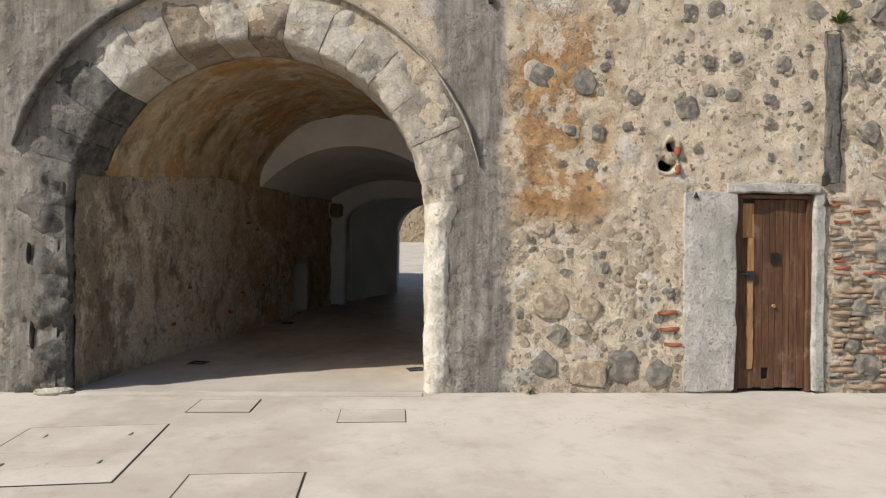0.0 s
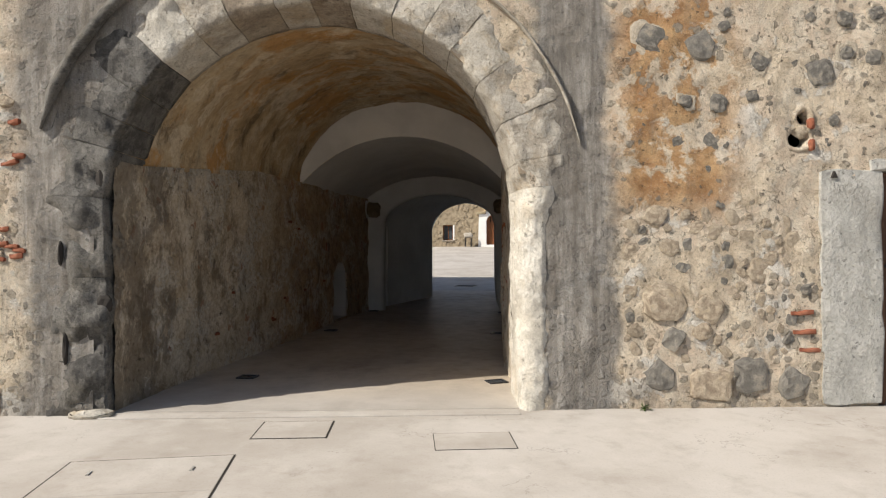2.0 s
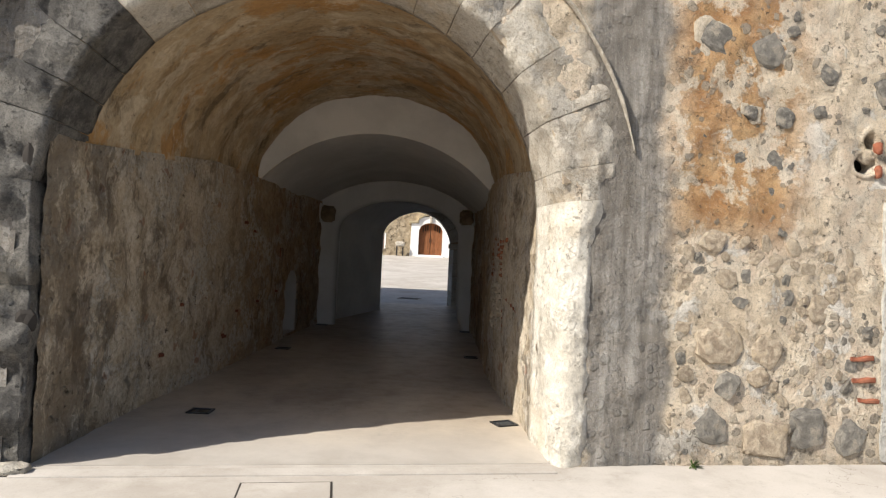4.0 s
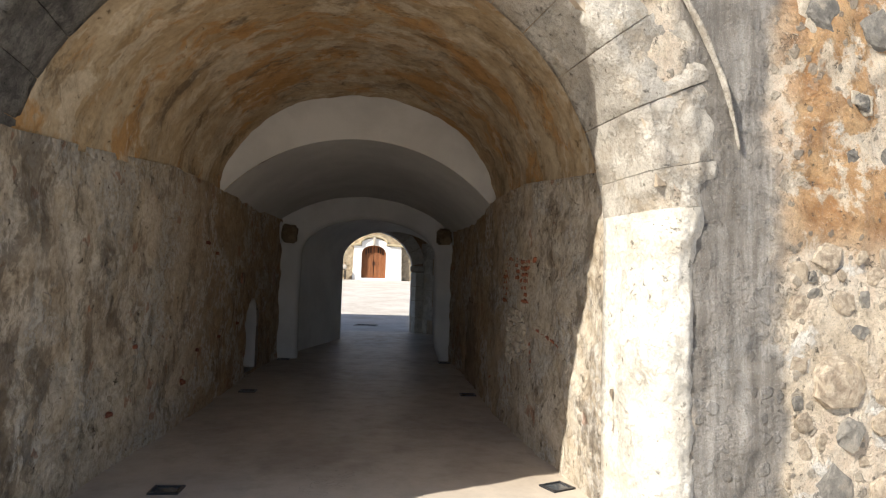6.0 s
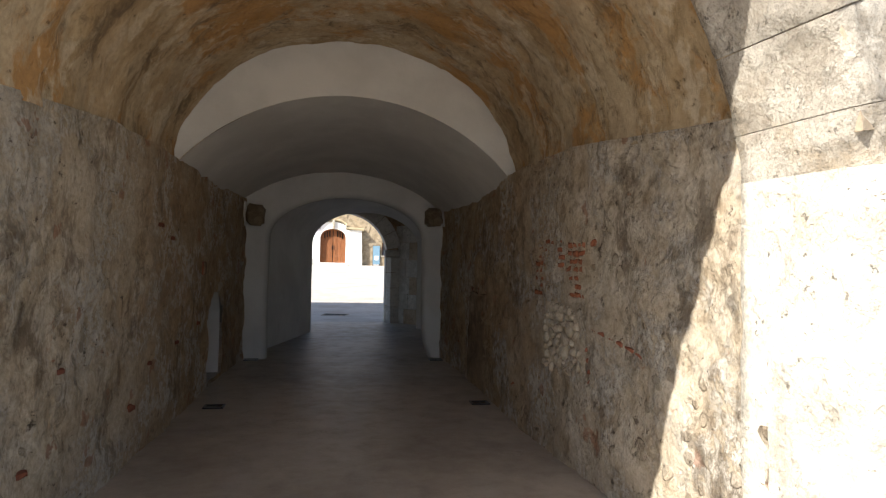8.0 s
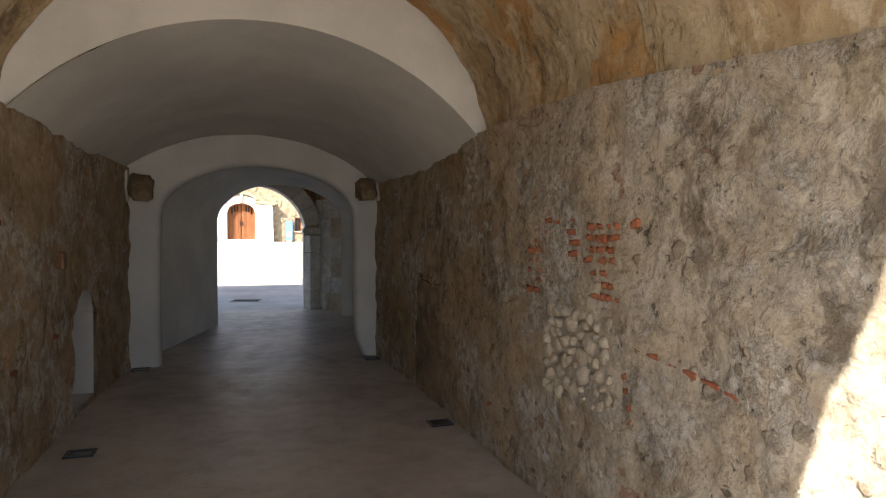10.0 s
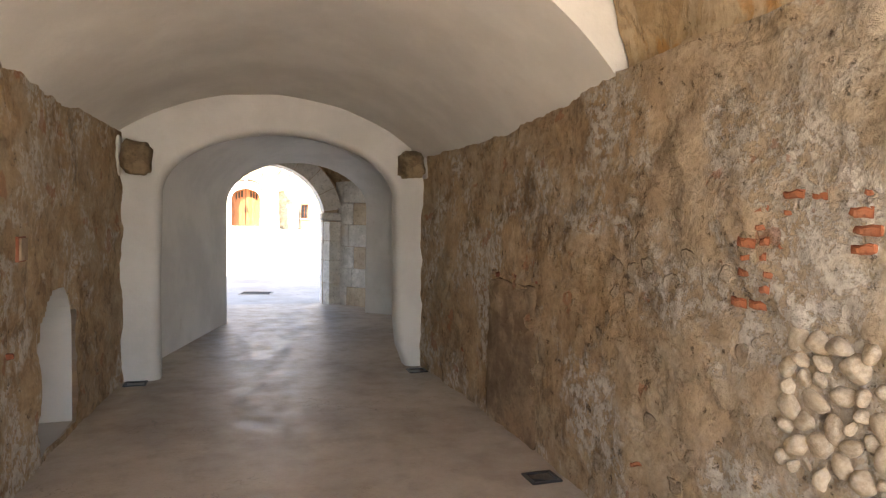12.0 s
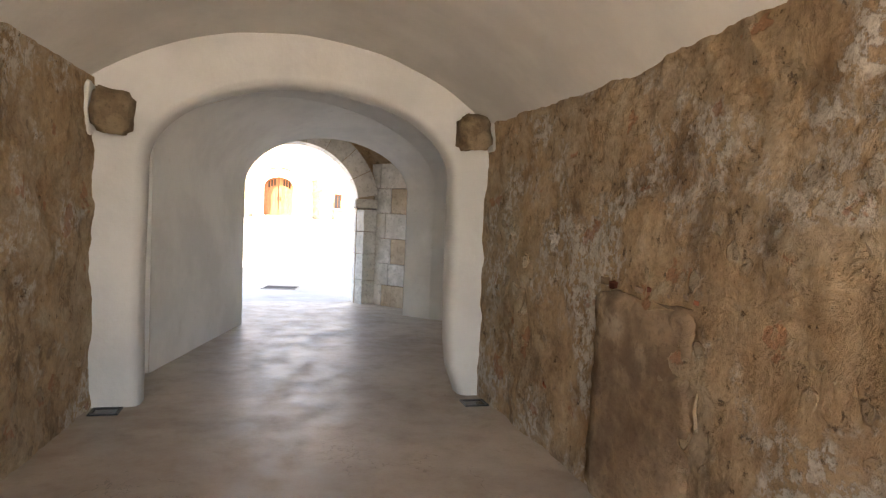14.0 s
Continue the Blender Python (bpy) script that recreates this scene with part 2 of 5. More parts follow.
def vault_plaster():
    m, nt, b = material("stained_vault_plaster", 0.9)
    p = coords(nt)
    arcs = coords(nt, (1.0, 2.2, 1.0), 0.45, 1.8)
    mid = noise_tex(nt, arcs, 1.5, 10, 0.7)
    fine = noise_tex(nt, p, 24, 7, 0.75)
    col = ramp(nt, mid, (0.28, (0.16, 0.105, 0.055)), (0.42, (0.34, 0.24, 0.13)), (0.56, (0.46, 0.345, 0.205)), (0.74, (0.56, 0.465, 0.335)))
    coat = flakes(nt, coords(nt, (0.8, 1.8, 0.8), 0.3, 1.3), 1.3, 0.51)
    col = mix(nt, calc(nt, "MULTIPLY", coat, 0.45), col, (0.50, 0.415, 0.29))
    och = step(nt, noise_tex(nt, coords(nt, (0.8, 1.3, 0.8), 0.45), 1.5, 10, 0.7), 0.50, 0.60)
    col = mix(nt, calc(nt, "MULTIPLY", och, 0.75), col, (0.42, 0.21, 0.055))
    pale = flakes(nt, coords(nt, (1.0, 1.6, 1.0), 0.4, 2.0), 1.9, 0.56, 0.03)
    col = mix(nt, calc(nt, "MULTIPLY", pale, 0.6), col, (0.60, 0.51, 0.375))
    dark = step(nt, noise_tex(nt, coords(nt, (0.9, 1.7, 0.9), 0.4), 1.6, 11, 0.74), 0.53, 0.68)
    col = mix(nt, calc(nt, "MULTIPLY", dark, 0.75), col, (0.085, 0.06, 0.038))
    pits = step(nt, noise_tex(nt, p, 12, 6, 0.75), 0.32, 0.37, 1, 0)
    col = mix(nt, calc(nt, "MULTIPLY", pits, 0.6), col, (0.09, 0.06, 0.035))
    col = mix(nt, step(nt, fine, 0.3, 0.62, 0.35, 0), col, (0.15, 0.1, 0.055))
    plug(nt, b.inputs["Base Color"], col)
    h = calc(nt, "ADD", calc(nt, "ADD", mid, calc(nt, "MULTIPLY", fine, 0.35)), calc(nt, "MULTIPLY", coat, 0.2))
    relief(nt, b, calc(nt, "SUBTRACT", h, calc(nt, "MULTIPLY", pits, 0.4)), 0.8, 0.03)
    return m


def white_plaster(name="white_limewash", tint=(0.64, 0.615, 0.575)):
    m, nt, b = material(name, 0.8)
    p = coords(nt)
    a = noise_tex(nt, p, 1.3, 6, 0.6)
    f = noise_tex(nt, p, 35, 4)
    dim = tuple(c * 0.86 for c in tint)
    col = mix(nt, step(nt, a, 0.35, 0.65), dim, tint)
    col = mix(nt, step(nt, noise_tex(nt, p, 6, 5), 0.62, 0.75, 0, 0.25), col, (0.5, 0.46, 0.4))
    plug(nt, b.inputs["Base Color"], col)
    relief(nt, b, calc(nt, "ADD", calc(nt, "MULTIPLY", a, 2.0), calc(nt, "MULTIPLY", f, 0.12)), 0.35, 0.03)
    return m


def concrete(name, dark, light, rough=0.75, stain=(0.2, 0.17, 0.13), gloss=False, stretch=(1, 1, 1), mouth=None):
    m, nt, b = material(name, rough)
    p = coords(nt)
    v = coords(nt, stretch, warp=0.4, warp_scale=0.8)
    a = noise_tex(nt, v, 0.7, 9, 0.66)
    c = noise_tex(nt, p, 4, 6, 0.65)
    f = noise_tex(nt, p, 60, 4, 0.7)
    col = mix(nt, step(nt, a, 0.35, 0.65), dark, light)
    col = mix(nt, step(nt, c, 0.5, 0.75, 0, 0.3), col, stain)
    col = mix(nt, step(nt, noise_tex(nt, v, 2.1, 6), 0.56, 0.7, 0, 0.22), col, tuple(min(1, k * 1.25) for k in light))
    col = mix(nt, step(nt, f, 0.3, 0.5, 0.2, 0), col, stain)
    crk = calc(nt, "MULTIPLY", cracks(nt, v, 1.1, 0.0035), step(nt, noise_tex(nt, p, 0.6, 3), 0.52, 0.58))
    col = mix(nt, calc(nt, "MULTIPLY", crk, 0.5), col, tuple(k * 0.5 for k in stain))
    if mouth:
        # the yard's paler concrete runs a little way into the passage
        reach = calc(nt, "ADD", axes(nt)[1], calc(nt, "MULTIPLY", a, 2.0))
        col = mix(nt, step(nt, reach, 0.8, 2.6, 1, 0), col, mix(nt, step(nt, a, 0.35, 0.65), *mouth))
    plug(nt, b.inputs["Base Color"], col)
    if gloss:
        plug(nt, b.inputs["Roughness"], step(nt, c, 0.3, 0.7, rough - 0.12, rough + 0.12))
        b.inputs["Specular IOR Level"].default_value = 0.42
    relief(nt, b, calc(nt, "ADD", c, calc(nt, "MULTIPLY", f, 0.25)), 0.12 if gloss else 0.25, 0.008)
    return m


def stone(name, dark, light, spots, scale=5.0, bump=0.6):
    m, nt, b = material(name, 0.88)
    p = coords(nt)
    r = own_random(nt)
    a = noise_tex(nt, p, scale, 8, 0.65)
    f = noise_tex(nt, p, scale * 6, 5, 0.7)
    col = mix(nt, step(nt, a, 0.35, 0.65), dark, light)
    col = mix(nt, step(nt, noise_tex(nt, p, scale * 0.5, 5), 0.54, 0.66, 0, 0.7), col, spots)
    col = mix(nt, calc(nt, "MULTIPLY", r, 0.45), col, mix(nt, r, dark, light))
    col = mix(nt, step(nt, f, 0.32, 0.5, 0.4, 0), col, tuple(k * 0.35 for k in dark))
    plug(nt, b.inputs["Base Color"], col)
    relief(nt, b, calc(nt, "ADD", a, calc(nt, "MULTIPLY", f, 0.35)), bump, 0.03)
    return m


def arch_stone(name, dark, mid_tone, pale, patina, gritty=0.4):
    """Eroded dressed stone with remains of limewash and dirt."""
    m, nt, b = material(name, 0.9)
    p = coords(nt)
    v = coords(nt, warp=0.15, warp_scale=4.0)
    r = own_random(nt)
    mid = noise_tex(nt, v, 6.0, 10, 0.72)
    fine = noise_tex(nt, p, 40, 6, 0.75)
    col = ramp(nt, mid, (0.3, dark), (0.48, mid_tone), (0.68, pale))
    coat = flakes(nt, v, 2.6, 0.50, 0.025)
    col = mix(nt, calc(nt, "MULTIPLY", coat, 0.55), col, pale)
    col = mix(nt, step(nt, noise_tex(nt, v, 1.9, 8, 0.68), 0.50, 0.64, 0, 0.7), col, patina)
    streak = noise_tex(nt, coords(nt, (7, 7, 0.7)), 1.0, 8, 0.7)
    col = mix(nt, step(nt, streak, 0.53, 0.72, 0, 0.55), col, tuple(k * 0.6 for k in dark))
    col = mix(nt, calc(nt, "MULTIPLY", r, 0.3), col, mix(nt, r, dark, pale))
    pits = step(nt, noise_tex(nt, p, 18, 6, 0.75), 0.335, 0.385, 1, 0)
    col = mix(nt, calc(nt, "MULTIPLY", pits, 0.7), col, tuple(k * 0.3 for k in dark))
    col = mix(nt, step(nt, fine, 0.3, 0.6, 0.4, 0), col, tuple(k * 0.6 for k in dark))
    grain = noise_tex(nt, p, 95, 3, 0.7)
    col = mix(nt, step(nt, grain, 0.36, 0.50, gritty, 0), col, tuple(k * 0.5 for k in dark))
    plug(nt, b.inputs["Base Color"], col)
    h = calc(nt, "ADD", calc(nt, "MULTIPLY", mid, 1.0), calc(nt, "ADD", calc(nt, "MULTIPLY", fine, 0.4), calc(nt, "MULTIPLY", coat, 0.2)))
    relief(nt, b, calc(nt, "SUBTRACT", h, calc(nt, "MULTIPLY", pits, 0.4)), 0.9, 0.035)
    return m


def wood(name, dark, light, axis_scale=(14, 14, 0.9)):
    m, nt, b = material(name, 0.72)
    r = own_random(nt)
    v = coords(nt, axis_scale, 0.06, 2)
    a = noise_tex(nt, v, 2.2, 7, 0.65)
    col = mix(nt, step(nt, a, 0.35, 0.65), dark, light)
    col = mix(nt, calc(nt, "MULTIPLY", r, 0.45), col, tuple(k * 0.55 for k in dark))
    col = mix(nt, step(nt, noise_tex(nt, coords(nt), 5, 5), 0.55, 0.75, 0, 0.5), col, (0.22, 0.17, 0.12))
    plug(nt, b.inputs["Base Color"], col)
    relief(nt, b, a, 0.5, 0.006)
    return m


def plain(name, colour, rough=0.6, metal=0.0, wear=0.25):
    m, nt, b = material(name, rough)
    a = noise_tex(nt, coords(nt), 9, 5)
    plug(nt, b.inputs["Base Color"], mix(nt, step(nt, a, 0.4, 0.7, 0, wear), colour, tuple(k * 0.45 for k in colour)))
    b.inputs["Metallic"].default_value = metal
    return m


FACADE = facade_plaster()
TUNNEL = tunnel_plaster()
VAULT = vault_plaster()
WHITE = white_plaster()
# niche limewash, greyed so the colour holds the shade of the deep recess
NICHE_SHADE = white_plaster("niche_shade_limewash", (0.5, 0.48, 0.45))
# chamber limewash, with the light from the plaza brightened into its colour
PLAZA_LIT = white_plaster("plaza_lit_white_limewash", (0.80, 0.79, 0.77))
# the same limewash on the pier, its dimmer light put into the colour
SHADED_WHITE = white_plaster("shaded_white_limewash", (0.55, 0.535, 0.515))
PORTAL = white_plaster("white_painted_render", (0.8, 0.78, 0.74))
YARD = concrete("forecourt_concrete", (0.36, 0.325, 0.285), (0.465, 0.43, 0.39), 0.85)
FLOOR = concrete("worn_tunnel_screed", (0.315, 0.255, 0.195), (0.455, 0.385, 0.30), 0.48, gloss=True, mouth=((0.36, 0.325, 0.285), (0.465, 0.43, 0.39)))
DRESSED = arch_stone("dressed_limestone", (0.25, 0.215, 0.17), (0.44, 0.39, 0.32), (0.58, 0.535, 0.46), (0.40, 0.31, 0.20))
LAVA = stone("dark_field_stone", (0.125, 0.115, 0.10), (0.29, 0.265, 0.225), (0.40, 0.34, 0.26), 1.7, 1.0)
RUBBLE = stone("pale_rubble_stone", (0.27, 0.21, 0.15), (0.54, 0.45, 0.335), (0.42, 0.32, 0.2), 2.2, 0.9)
SOOTY = arch_stone("weathered_grey_stone", (0.03, 0.028, 0.026), (0.09, 0.084, 0.077), (0.24, 0.225, 0.20), (0.14, 0.123, 0.095))
BROWN = arch_stone("brown_dressed_stone", (0.12, 0.09, 0.065), (0.26, 0.205, 0.15), (0.42, 0.36, 0.28), (0.30, 0.22, 0.14))
LIMED = arch_stone("limewashed_jamb_stone", (0.33, 0.285, 0.225), (0.50, 0.455, 0.38), (0.63, 0.59, 0.515), (0.46, 0.35, 0.21))
BRICK = stone("old_red_brick", (0.15, 0.05, 0.03), (0.30, 0.105, 0.055), (0.28, 0.19, 0.13), 2.4, 0.8)
CEMENT = arch_stone("smooth_cement_patch", (0.29, 0.28, 0.25), (0.42, 0.405, 0.365), (0.56, 0.54, 0.495), (0.31, 0.29, 0.25), 0.05)
WASHED = arch_stone("thick_limewash_on_stone", (0.38, 0.33, 0.26), (0.60, 0.55, 0.46), (0.75, 0.71, 0.63), (0.52, 0.42, 0.29), 0.2)
PLANK = wood("weathered_brown_planks", (0.07, 0.033, 0.018), (0.155, 0.078, 0.042))
NEW_PLANK = wood("raw_pine_batten", (0.26, 0.13, 0.05), (0.42, 0.24, 0.10))
GATE_WOOD = wood("oiled_gate_timber", (0.17, 0.06, 0.02), (0.27, 0.105, 0.04))
IRON = plain("dark_iron", (0.05, 0.045, 0.04), 0.55, 0.6)
GAP = plain("dark_joint", (0.035, 0.03, 0.026), 0.95)
STEEL = plain("black_lamp_frame", (0.035, 0.035, 0.038), 0.35, 0.3)
LEAF = plain("weed_leaf", (0.06, 0.10, 0.02), 0.6)
GREY_STONE = stone("grey_ashlar", (0.44, 0.43, 0.40), (0.70, 0.69, 0.66), (0.44, 0.37, 0.28), 3.5, 0.5)
CORBEL = stone("brown_corbel_stone", (0.12, 0.085, 0.05), (0.28, 0.21, 0.135), (0.18, 0.13, 0.08), 5.0, 0.9)
COBBLE = stone("smooth_pale_cobble", (0.27, 0.215, 0.155), (0.45, 0.38, 0.29), (0.38, 0.30, 0.21), 3.0, 0.35)
THIN = stone("thin_brown_brick", (0.17, 0.115, 0.08), (0.36, 0.265, 0.185), (0.30, 0.21, 0.15), 2.4, 0.8)
ORANGE = stone("orange_brick_fragment", (0.17, 0.055, 0.028), (0.34, 0.115, 0.052), (0.30, 0.17, 0.10), 3.0, 0.6)
HALO = stone("pale_pointing_mortar", (0.44, 0.37, 0.275), (0.66, 0.58, 0.465), (0.55, 0.45, 0.33), 6.0, 0.8)
FAR_RUBBLE = stone("plaza_rubble", (0.20, 0.155, 0.10), (0.40, 0.33, 0.23), (0.30, 0.22, 0.13), 3.0, 0.8)

gm, gnt, gb = material("lamp_glass", 0.08)
gb.inputs["Base Color"].default_value = (0.06, 0.065, 0.07, 1)
gb.inputs["Specular IOR Level"].default_value = 0.6
GLASS = gm


# ---------------------------------------------------------------- mesh helpers
def mesh_from(name, verts, faces, mat, smooth=False):
    me = bpy.data.meshes.new(name)
    me.from_pydata([tuple(v) for v in verts], [], faces)
    me.materials.append(mat)
    if smooth:
        me.polygons.foreach_set("use_smooth", [True] * len(me.polygons))
    me.update()
    return me


def bm_mesh(name, bm, mat, smooth=False):
    me = bpy.data.meshes.new(name)
    bm.to_mesh(me)
    bm.free()
    me.materials.append(mat)
    if smooth:
        me.polygons.foreach_set("use_smooth", [True] * len(me.polygons))
    return me


def part(name, bm, mat, parent, label="", smooth=False):
    ob = new(name, bm_mesh(name, bm, mat, smooth))
    ob.parent = parent
    return tagged(ob, label)


def base(name, x, y, z, label, category, group="", rz=0.0):
    ob = new(name)
    ob.matrix_world = pose(x, y, z, 0, 0, rz)
    return tagged(ob, label, category, group)


def box(bm, x0, x1, y0, y1, z0, z1, bevel=0.0):
    r = bmesh.ops.create_cube(bm, size=1)
    vs = r["verts"]
    bmesh.ops.scale(bm, vec=(x1 - x0, y1 - y0, z1 - z0), verts=vs)
    bmesh.ops.translate(bm, vec=((x0 + x1) / 2, (y0 + y1) / 2, (z0 + z1) / 2), verts=vs)
    if bevel:
        es = list({e for v in vs for e in v.link_edges})
        bmesh.ops.bevel(bm, geom=es, offset=bevel, segments=2, affect="EDGES", profile=0.6)
    return bm


def solid(*args, bevel=0.0):
    return box(bmesh.new(), *args, bevel=bevel)


def lump(x, y, z, amount, s1=2.5, s2=9.0):
    """Uneven offset of a hand-built surface at a place."""
    p = Vector((x, y, z))
    a = noise.fractal(p * s1, 1.0, 2.0, 3) * 0.7
    b = noise.fractal(p * s2 + Vector((7, 3, 1)), 0.9, 2.0, 3) * 0.35
    return amount * (a + b)


def sheet(name, fn, nu, nv, mat, amount=0.0, keep=None, kind="structure", label="", category="wall", smooth=True, s1=2.5, s2=9.0, flip=False):
    """A surface fn(u, v) with u and v from 0 to 1, made uneven along its normal."""
    us, vs = np.linspace(0, 1, nu + 1), np.linspace(0, 1, nv + 1)
    pts = [[Vector(fn(u, v)) for v in vs] for u in us]
    out = []
    for i in range(nu + 1):
        for j in range(nv + 1):
            p = pts[i][j]
            if amount:
                du = pts[min(i + 1, nu)][j] - pts[max(i - 1, 0)][j]
                dv = pts[i][min(j + 1, nv)] - pts[i][max(j - 1, 0)]
                n = du.cross(dv)
                if n.length > 1e-9:
                    p = p + n.normalized() * lump(p.x, p.y, p.z, amount, s1, s2)
            out.append(p)
    faces = []
    for i in range(nu):
        for j in range(nv):
            q = (i * (nv + 1) + j, (i + 1) * (nv + 1) + j, (i + 1) * (nv + 1) + j + 1, i * (nv + 1) + j + 1)
            if keep:
                c = (pts[i][j] + pts[i + 1][j + 1]) / 2
                if not keep(c):
                    continue
            faces.append(q[::-1] if flip else q)
    ob = new(name, mesh_from(name, out, faces, mat, smooth))
    return tagged(ob, label, category, kind=kind)


def lerp(a, b, t):
    return a + (b - a) * t


# ---------------------------------------------------------------- ground
# the front wall stands at a slight angle to the passage and leans back a little
BATTER = 0.03
FRONT = pose(0.4, 0, 0, 0, 0, math.degrees(math.atan(0.15))) @ Matrix(((1, 0, 0, 0), (0, 1, BATTER, 0), (0, 0, 1, 0), (0, 0, 0, 1)))
ARCH_X, ARCH_Z, ARCH_R, RING_R = -1.90, 1.78, 1.77, 2.37
PLAZA_Y0, PLAZA_Y1, PLAZA_RISE = 16.5, 46.4, 1.15


def ground_z(y):
    t = min(max((y - PLAZA_Y0) / (PLAZA_Y1 - PLAZA_Y0), 0), 1)
    return PLAZA_RISE * t


def ground_sheet():
    xs = [-600, -120, -40, -20, -12, -8, -5, -2, 1, 4, 7, 12, 20, 40, 120, 600]
    ys = [-600, -120, -40, -20, -12, -8, -4, -2, 0, 2, 6, 10, 13.6, 16.5] + [16.5 + 29.9 * k / 12 for k in range(1, 13)] + [60, 90, 200, 600]
    v = [(x, y, ground_z(y)) for y in ys for x in xs]
    n = len(xs)
    f = [(j * n + i, j * n + i + 1, (j + 1) * n + i + 1, (j + 1) * n + i) for j in range(len(ys) - 1) for i in range(n - 1)]
    return tagged(new("ground", mesh_from("ground", v, f, YARD)), "pale sun-bleached concrete forecourt and plaza paving", "ground", kind="structure")


ground_sheet()


def floor_slab():
    bm = bmesh.new()
    verts = [bm.verts.new((x, y, z)) for z in (-0.2, 0.005) for x, y in ((-3.5, -0.52), (0.6, 0.08), (2.2, 0.4), (2.2, 13.75), (-3.5, 13.75))]
    bm.faces.new(verts[4::-1]), bm.faces.new(verts[5:])
    for i in range(5):
        bm.faces.new((verts[i], verts[(i + 1) % 5], verts[5 + (i + 1) % 5], verts[5 + i]))
    return tagged(new("floor", bm_mesh("floor", bm, FLOOR)), "worn polished screed floor of the vaulted passage", "floor", kind="structure")


floor_slab()

# ---------------------------------------------------------------- facade
DOOR_X0, DOOR_X1, DOOR_Z = 3.11, 3.93, 2.07


def in_arch(x, z, r=ARCH_R, grow=0.0):
    if z < ARCH_Z:
        return abs(x - ARCH_X) < r + grow
    return math.hypot(x - ARCH_X, z - ARCH_Z) < r + grow


HOLES = ((2.36, 2.37, 0.095, 0.075), (2.415, 2.54, 0.055, 0.085))


def keep_facade(c):
    if in_arch(c.x, c.z, grow=0.12):
        return False
    if any(math.hypot((c.x - x) / (w + 0.03), (c.z - z) / (h + 0.03)) < 1 for x, z, w, h in HOLES):
        return False
    return not (DOOR_X0 - 0.04 < c.x < DOOR_X1 + 0.04 and c.z < DOOR_Z + 0.04)


wall_front = sheet("wall_front", lambda u, v: (lerp(-7.0, 8.0, u), 0.0, lerp(-0.05, 5.0, v)), 420, 140, FACADE, 0.032, keep_facade,
                   label="tall rubble fort wall with flaking lime plaster", category="wall", s1=2.2, s2=8.0)
wall_front.matrix_world = FRONT
H_TOP = 8.9


def mass():
    """The body of the fort above, behind and beside the passage."""
    bm = bmesh.new()
    box(bm, -30, 30, 0.02, 0.8, 4.95, H_TOP)
    box(bm, -30, -6.95, 0.02, 0.8, -0.1, 4.95)
    box(bm, 7.95, 30, 0.02, 0.8, -0.1, 4.95)
    bmesh.ops.transform(bm, matrix=pose(0.4, 0, 0, 0, 0, math.degrees(math.atan(0.15))), verts=bm.verts)
    # roof slab and end walls are unseen, added to keep skylight off the vaults
    box(bm, -32, 34, 0.0, 13.9, H_TOP - 0.5, H_TOP - 0.01)
    box(bm, -32, -2.75, 13.64, 13.96, -0.1, H_TOP)
    box(bm, 0.04, 34, 13.64, 13.96, -0.1, H_TOP)
    box(bm, -2.75, 0.04, 13.64, 13.96, 2.95, H_TOP)
    box(bm, -33, -32, -6, 14, -0.1, H_TOP)
    box(bm, 34, 35, 3, 14, -0.1, H_TOP)
    return tagged(new("wall_upper", bm_mesh("wall_upper", bm, FACADE)), "upper walls of the fort, with unseen roof and ends added against stray light", "wall", kind="structure")


mass()


# ---------------------------------------------------------------- arch ring and jambs
def ring_at(d):
    """Point, outward direction and angle on the edge of the opening, d metres up from its right foot."""
    arc = math.pi * ARCH_R
    if d < ARCH_Z:
        return Vector((ARCH_X + ARCH_R, 0, d)), Vector((1, 0, 0))
    if d > ARCH_Z + arc:
        return Vector((ARCH_X - ARCH_R, 0, ARCH_Z - (d - ARCH_Z - arc))), Vector((-1, 0, 0))
    a = (d - ARCH_Z) / ARCH_R
    out = Vector((math.cos(a), 0, math.sin(a)))
    return Vector((ARCH_X, 0, ARCH_Z)) + out * ARCH_R, out


RING_LEN = 2 * ARCH_Z + math.pi * ARCH_R


def ring_width(d):
    """The dressed edge is narrow along the right jamb and widens into the ring."""
    t = min(max((d - 1.55) / 1.0, 0), 1)
    return lerp(0.27, RING_R - ARCH_R - 0.02, t * t * (3 - 2 * t))


